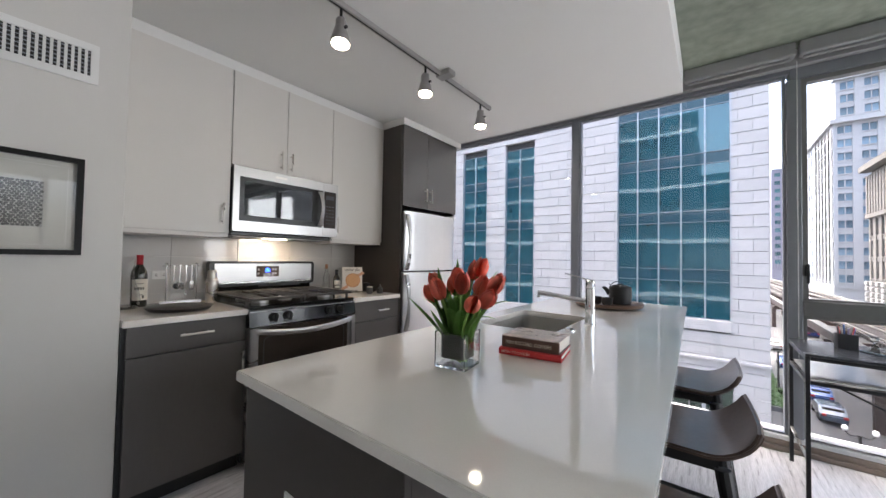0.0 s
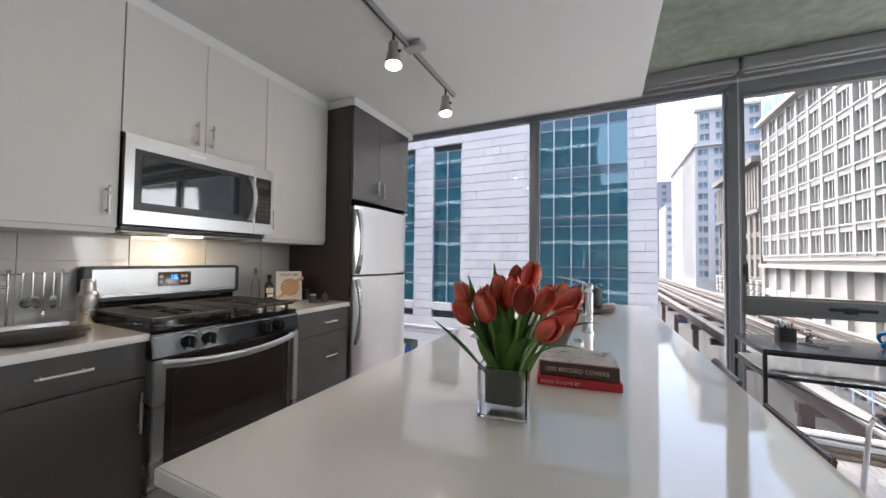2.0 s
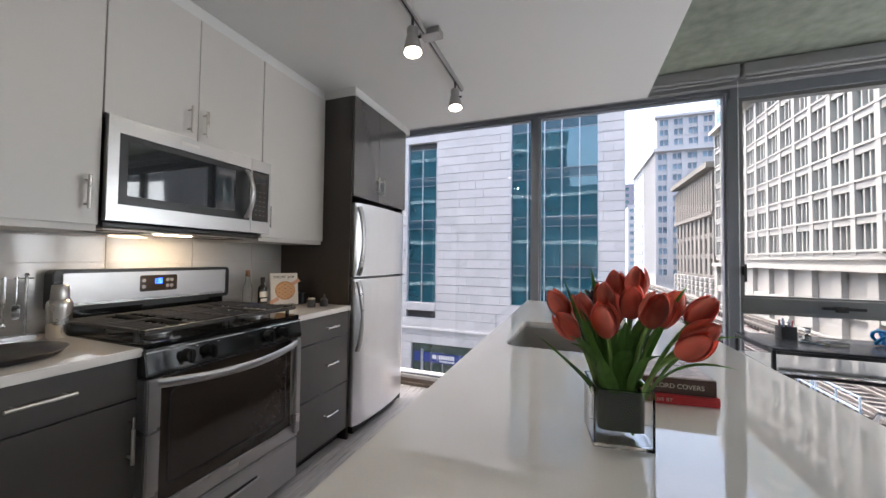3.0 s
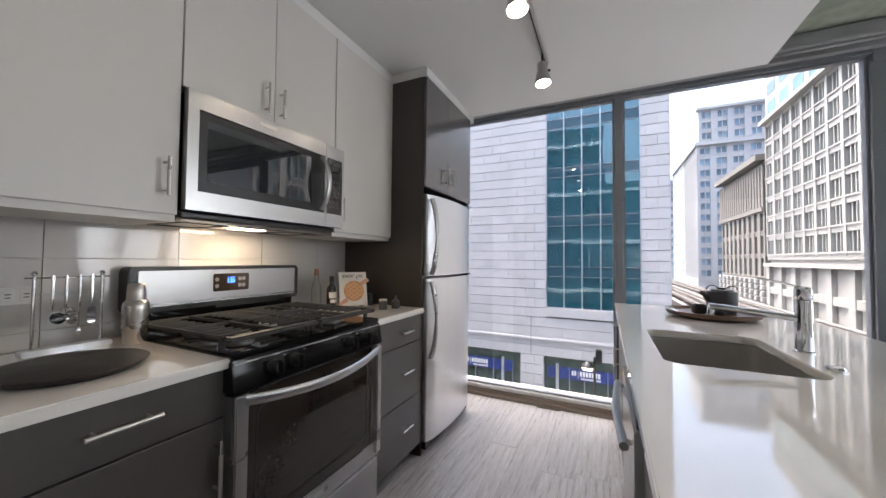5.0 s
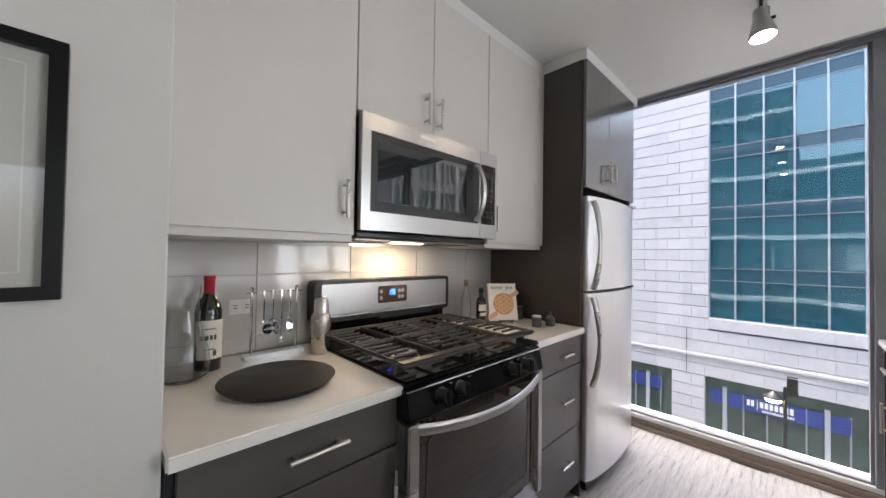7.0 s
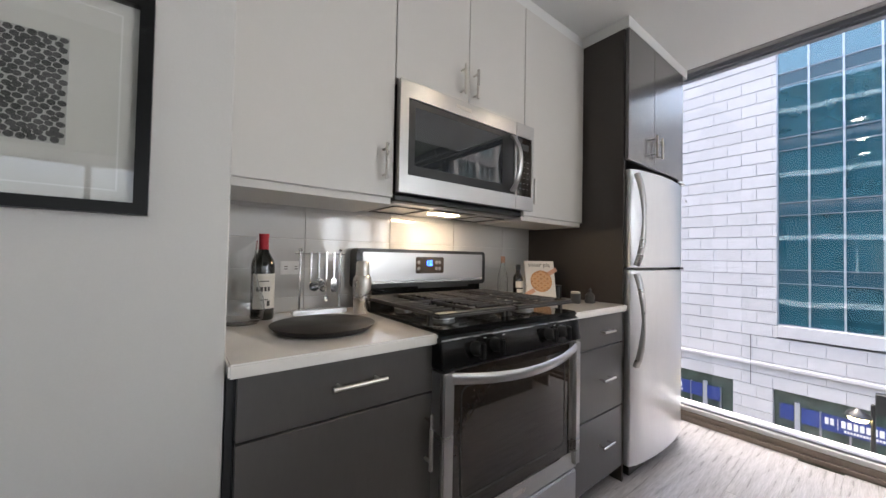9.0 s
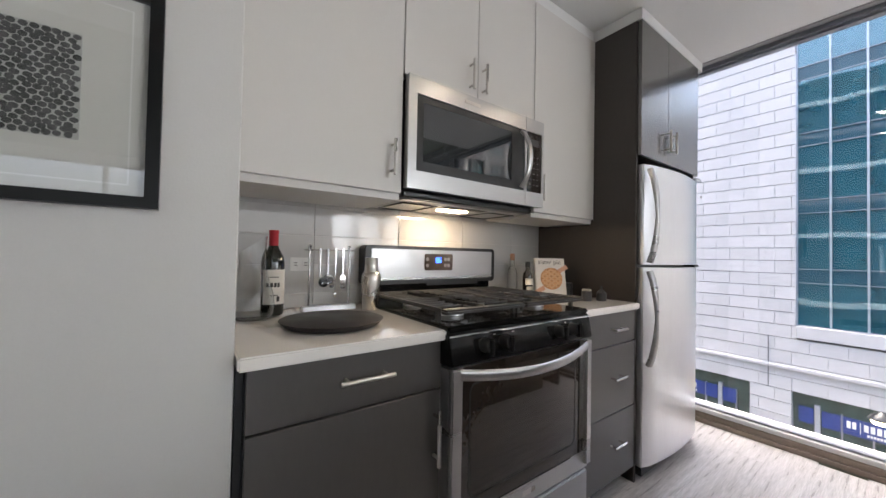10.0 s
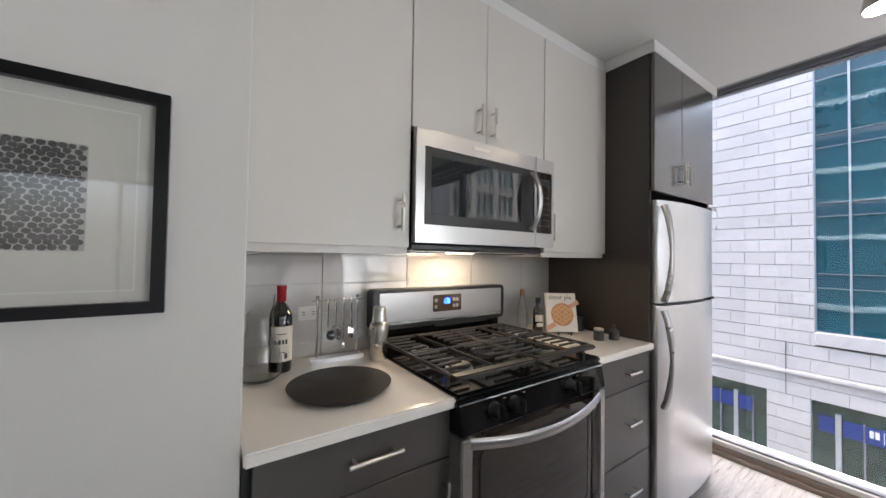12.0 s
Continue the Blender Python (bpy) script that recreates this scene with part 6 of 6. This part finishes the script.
for k, col in enumerate(((0.1, 0.1, 0.5), (0.5, 0.5, 0.55), (0.05, 0.15, 0.5), (0.55, 0.05, 0.05), (0.1, 0.1, 0.12), (0.6, 0.6, 0.62), (0.3, 0.3, 0.5), (0.6, 0.1, 0.1))):
    a = k * 0.8
    x, y = 0.662 + 0.018 * math.cos(a), 2.932 + 0.018 * math.sin(a)
    p = thing("pen", "pen standing in the dark grey pencil cup", "pen", (x, y, DZ + 0.01))
    part("barrel", tube([(x, y, DZ + 0.01), (x + 0.016 * math.cos(a), y + 0.016 * math.sin(a), DZ + 0.115 + 0.006 * (k % 3))], 0.0035, 8), surface("pen_plastic", col, 0.3), p)
hg = thing("hourglass", "small glass hourglass with dark ends on the desk", "hourglass", (0.735, 2.93, DZ))
part("bulbs", lathe([(0.014, 0.004), (0.018, 0.015), (0.012, 0.032), (0.002, 0.04), (0.012, 0.048), (0.018, 0.064), (0.014, 0.076)], 0.765, 2.93, DZ, 20), CLEAR, hg)
part("sand", lathe([(0.0, 0.026), (0.012, 0.008), (0.013, 0.0055), (0, 0.0055)], 0.765, 2.93, DZ, 16), surface("grey_sand", (0.2, 0.19, 0.18), 0.9), hg)
for z in (0, 0.0765):
    part("end_cap", lathe([(0.019, 0.0005), (0.019, 0.0045), (0, 0.0045)], 0.765, 2.93, DZ + z, 20), GCER, hg)
nb = thing("notebook", "closed dark notebook lying on the desk", "notebook", (0.83, 2.83, DZ))
mm = rot_about(0.83, 2.83, 20)
part("pages", bx(0.775, 2.795, DZ + 0.002, 0.885, 2.865, DZ + 0.014, m=mm), PAGES, nb)
part("cover", bx(0.773, 2.793, DZ + 0.0142, 0.887, 2.867, DZ + 0.0165, m=mm), GCER, nb)
pn = thing("pen", "blue and white pen lying beside the notebook", "pen", (0.74, 2.84, DZ))
part("barrel", tube([(0.70, 2.87, DZ + 0.005), (0.77, 2.80, DZ + 0.005)], 0.0045, 8), BLUEP, pn)
bk_ = thing("glass_knot", "blue glass knot sculpture on the desk", "sculpture", (1.10, 2.90, DZ))
BG = glass("blue_glass", (0.05, 0.42, 0.85))
pts = []
for k in range(160):
    t = 2 * math.pi * k / 160
    rr = 0.055 + 0.018 * math.cos(5 * t)
    pts.append((1.12 + rr * math.cos(3 * t), 2.90 + rr * math.sin(3 * t) * 0.8, DZ + 0.052 + 0.040 * math.sin(5 * t)))
part("coil", tube(pts, 0.009, 10, closed=True), surface("blue_art_glass", (0.01, 0.22, 0.55), 0.06, coat=0.8), bk_)
hl = thing("paper_pad", "white paper pad lying beside the blue sculpture", "paper", (1.22, 2.78, DZ))
part("sheets", bx(1.16, 2.72, DZ + 0.0005, 1.30, 2.84, DZ + 0.008, m=rot_about(1.22, 2.78, 15)), WHITEPL, hl)

# chair by the desk
ch = thing("desk_chair", "black padded chair on a bent chrome frame", "chair", (1.1, 2.35, 0))
LEATH = surface("black_leather", (0.02, 0.02, 0.021), 0.4, fine=150, bump=0.0008)
part("seat", bx(0.84, 2.12, 0.455, 1.32, 2.55, 0.515, 0.025, 3), LEATH, ch)
part("backrest", bx(0.86, 2.02, 0.56, 1.30, 2.07, 0.80, 0.022, 3), LEATH, ch)
for x in (0.82, 1.34):
    part("frame_tube", tube([(x, 2.60, 0.012), (x, 2.53, 0.44), (x, 2.49, 0.50), (x, 2.40, 0.50), (x, 2.15, 0.43), (x, 2.08, 0.55), (x, 2.05, 0.80)], 0.011, 12), CHROME, ch)
    part("back_leg", tube([(x, 2.38, 0.43), (x, 2.02, 0.012)], 0.011, 12), CHROME, ch)
part("cross_tube", tube([(0.82, 2.40, 0.45), (1.34, 2.40, 0.45)], 0.009, 10), CHROME, ch)
fo = thing("floor_outlet", "round white floor outlet with a chrome plug and black cord", "floor outlet", (1.13, 2.93, 0))
part("cover", lathe([(0.085, 0), (0.083, 0.004), (0, 0.005)], 1.13, 2.93, 0.0005, 32), WHITEPL, fo)
part("plug", lathe([(0.02, 0), (0.022, 0.03), (0.012, 0.045), (0, 0.045)], 1.10, 2.93, 0.005, 18), CHROME, fo)
part("cord", tube([(1.10, 2.93, 0.045), (1.15, 2.92, 0.05), (1.20, 2.93, 0.01), (1.32, 2.98, 0.006), (1.55, 3.0, 0.006)], 0.004, 8), BLACKPL, fo)

# ---- pieces: tiles, planks, stones ----
ys = [0.3555, 0.677, 1.069, 1.463, 1.856, 2.1115]
zs = [0.9155, 0.973, 1.089, 1.2055, 1.322, 1.378]
cache = {}
for i in range(5):
    for j in range(5):
        w_, h_ = ys[i + 1] - ys[i] - 0.002, zs[j + 1] - zs[j] - 0.002
        key = (round(w_, 4), round(h_, 4))
        if key not in cache:
            cache[key] = piece_mesh("tile", 0.008, w_, h_, TILE, 0.001)
        piece("tile", cache[key], wall_west, (-2.660, (ys[i] + ys[i + 1]) / 2, (zs[j] + zs[j + 1]) / 2))
pw_, pl_ = 0.178, 1.22
pme = piece_mesh("plank", pw_ - 0.0006, pl_ - 0.0006, 0.008, PLANK, 0.0005)
n_ = 0
cache = {}
for i in range(int((XE + 2.06) / pw_) + 1):
    x0 = -2.06 + i * pw_
    y = YS - rnd.uniform(0, pl_)
    while y < 3.184:
        a, b = max(YS, y), min(3.184, y + pl_)
        xx1 = min(XE, x0 + pw_)
        if b - a > 0.05 and xx1 - x0 > 0.03 and (b > -0.8 or x0 < 1.5):
            full = abs(b - a - pl_) < 1e-4 and xx1 == x0 + pw_
            me = pme if full else piece_mesh("plank", xx1 - x0 - 0.0006, b - a - 0.0006, 0.008, PLANK, 0.0005)
            piece("plank", me, floor, ((x0 + xx1) / 2, (a + b) / 2, -0.004))
            n_ += 1
        y += pl_
tagged(build("far_floor", bx(1.5, YS, -0.0078, XE, -0.82, -0.0015), PLANK), kind="structure")
tagged(build("alcove_floor", bx(-2.66, 0.355, -0.0078, -2.061, 3.184, -0.0002), PLANK), kind="structure")

ch_, cw_ = 0.635, 1.20
near, far_bm, count = [], bmesh.new(), 0
meS = {}
row = 0
z = -8.95
while z < 20:
    off = 0.6 * (row % 2)
    x = 2.45
    first = True
    while x > -38:
        w_ = (off if first and off else cw_)
        x0 = x - w_
        first = False
        spans = [(x0, x)]
        for a, b, c0, d0 in [(w0, w1, w2 - 0.62, w3) for w0, w1, w2, w3, _ in WINS] + [tuple(s_) for s_ in SHOPS]:
            if z + ch_ > c0 + 0.03 and z < d0 - 0.03:
                ns = []
                for p, q in spans:
                    if q <= a or p >= b:
                        ns.append((p, q))
                    else:
                        if p < a:
                            ns.append((p, a))
                        if q > b:
                            ns.append((b, q))
                spans = ns
        for p, q in spans:
            if q - p < 0.06:
                continue
            if -14 < p and -6.5 < z < 11 and count < 420 and (p < -3.5 or p > 0.8):
                key = round(q - p, 2)
                if key not in meS:
                    meS[key] = piece_mesh("stone", key - 0.010, 0.33, ch_ - 0.030, STONE, 0.004)
                piece("stone", meS[key], fac, ((p + q) / 2, FY + 0.175 + rnd.uniform(-0.004, 0.004), z + ch_ / 2))
                count += 1
            else:
                near.append((p, q, z))
        x = x0
    z += ch_
    row += 1
vs_, fs_ = [], []
for p, q, z in near:
    k = len(vs_)
    p, q, z0, z1 = p + 0.005, q - 0.005, z + 0.015, z + ch_ - 0.015
    vs_ += [(p, FY, z0), (q, FY, z0), (q, FY, z1), (p, FY, z1), (p, FY + 0.34, z0), (q, FY + 0.34, z0), (q, FY + 0.34, z1), (p, FY + 0.34, z1)]
    fs_ += [(k, k + 1, k + 2, k + 3), (k, k + 4, k + 5, k + 1), (k + 1, k + 5, k + 6, k + 2), (k + 2, k + 6, k + 7, k + 3), (k + 3, k + 7, k + 4, k)]
me = bpy.data.meshes.new("stonework")
me.from_pydata(vs_, [], fs_)
me.materials.append(STONE)
so = new("stonework", me)
so.parent = fac
tagged(so, kind="stuff")
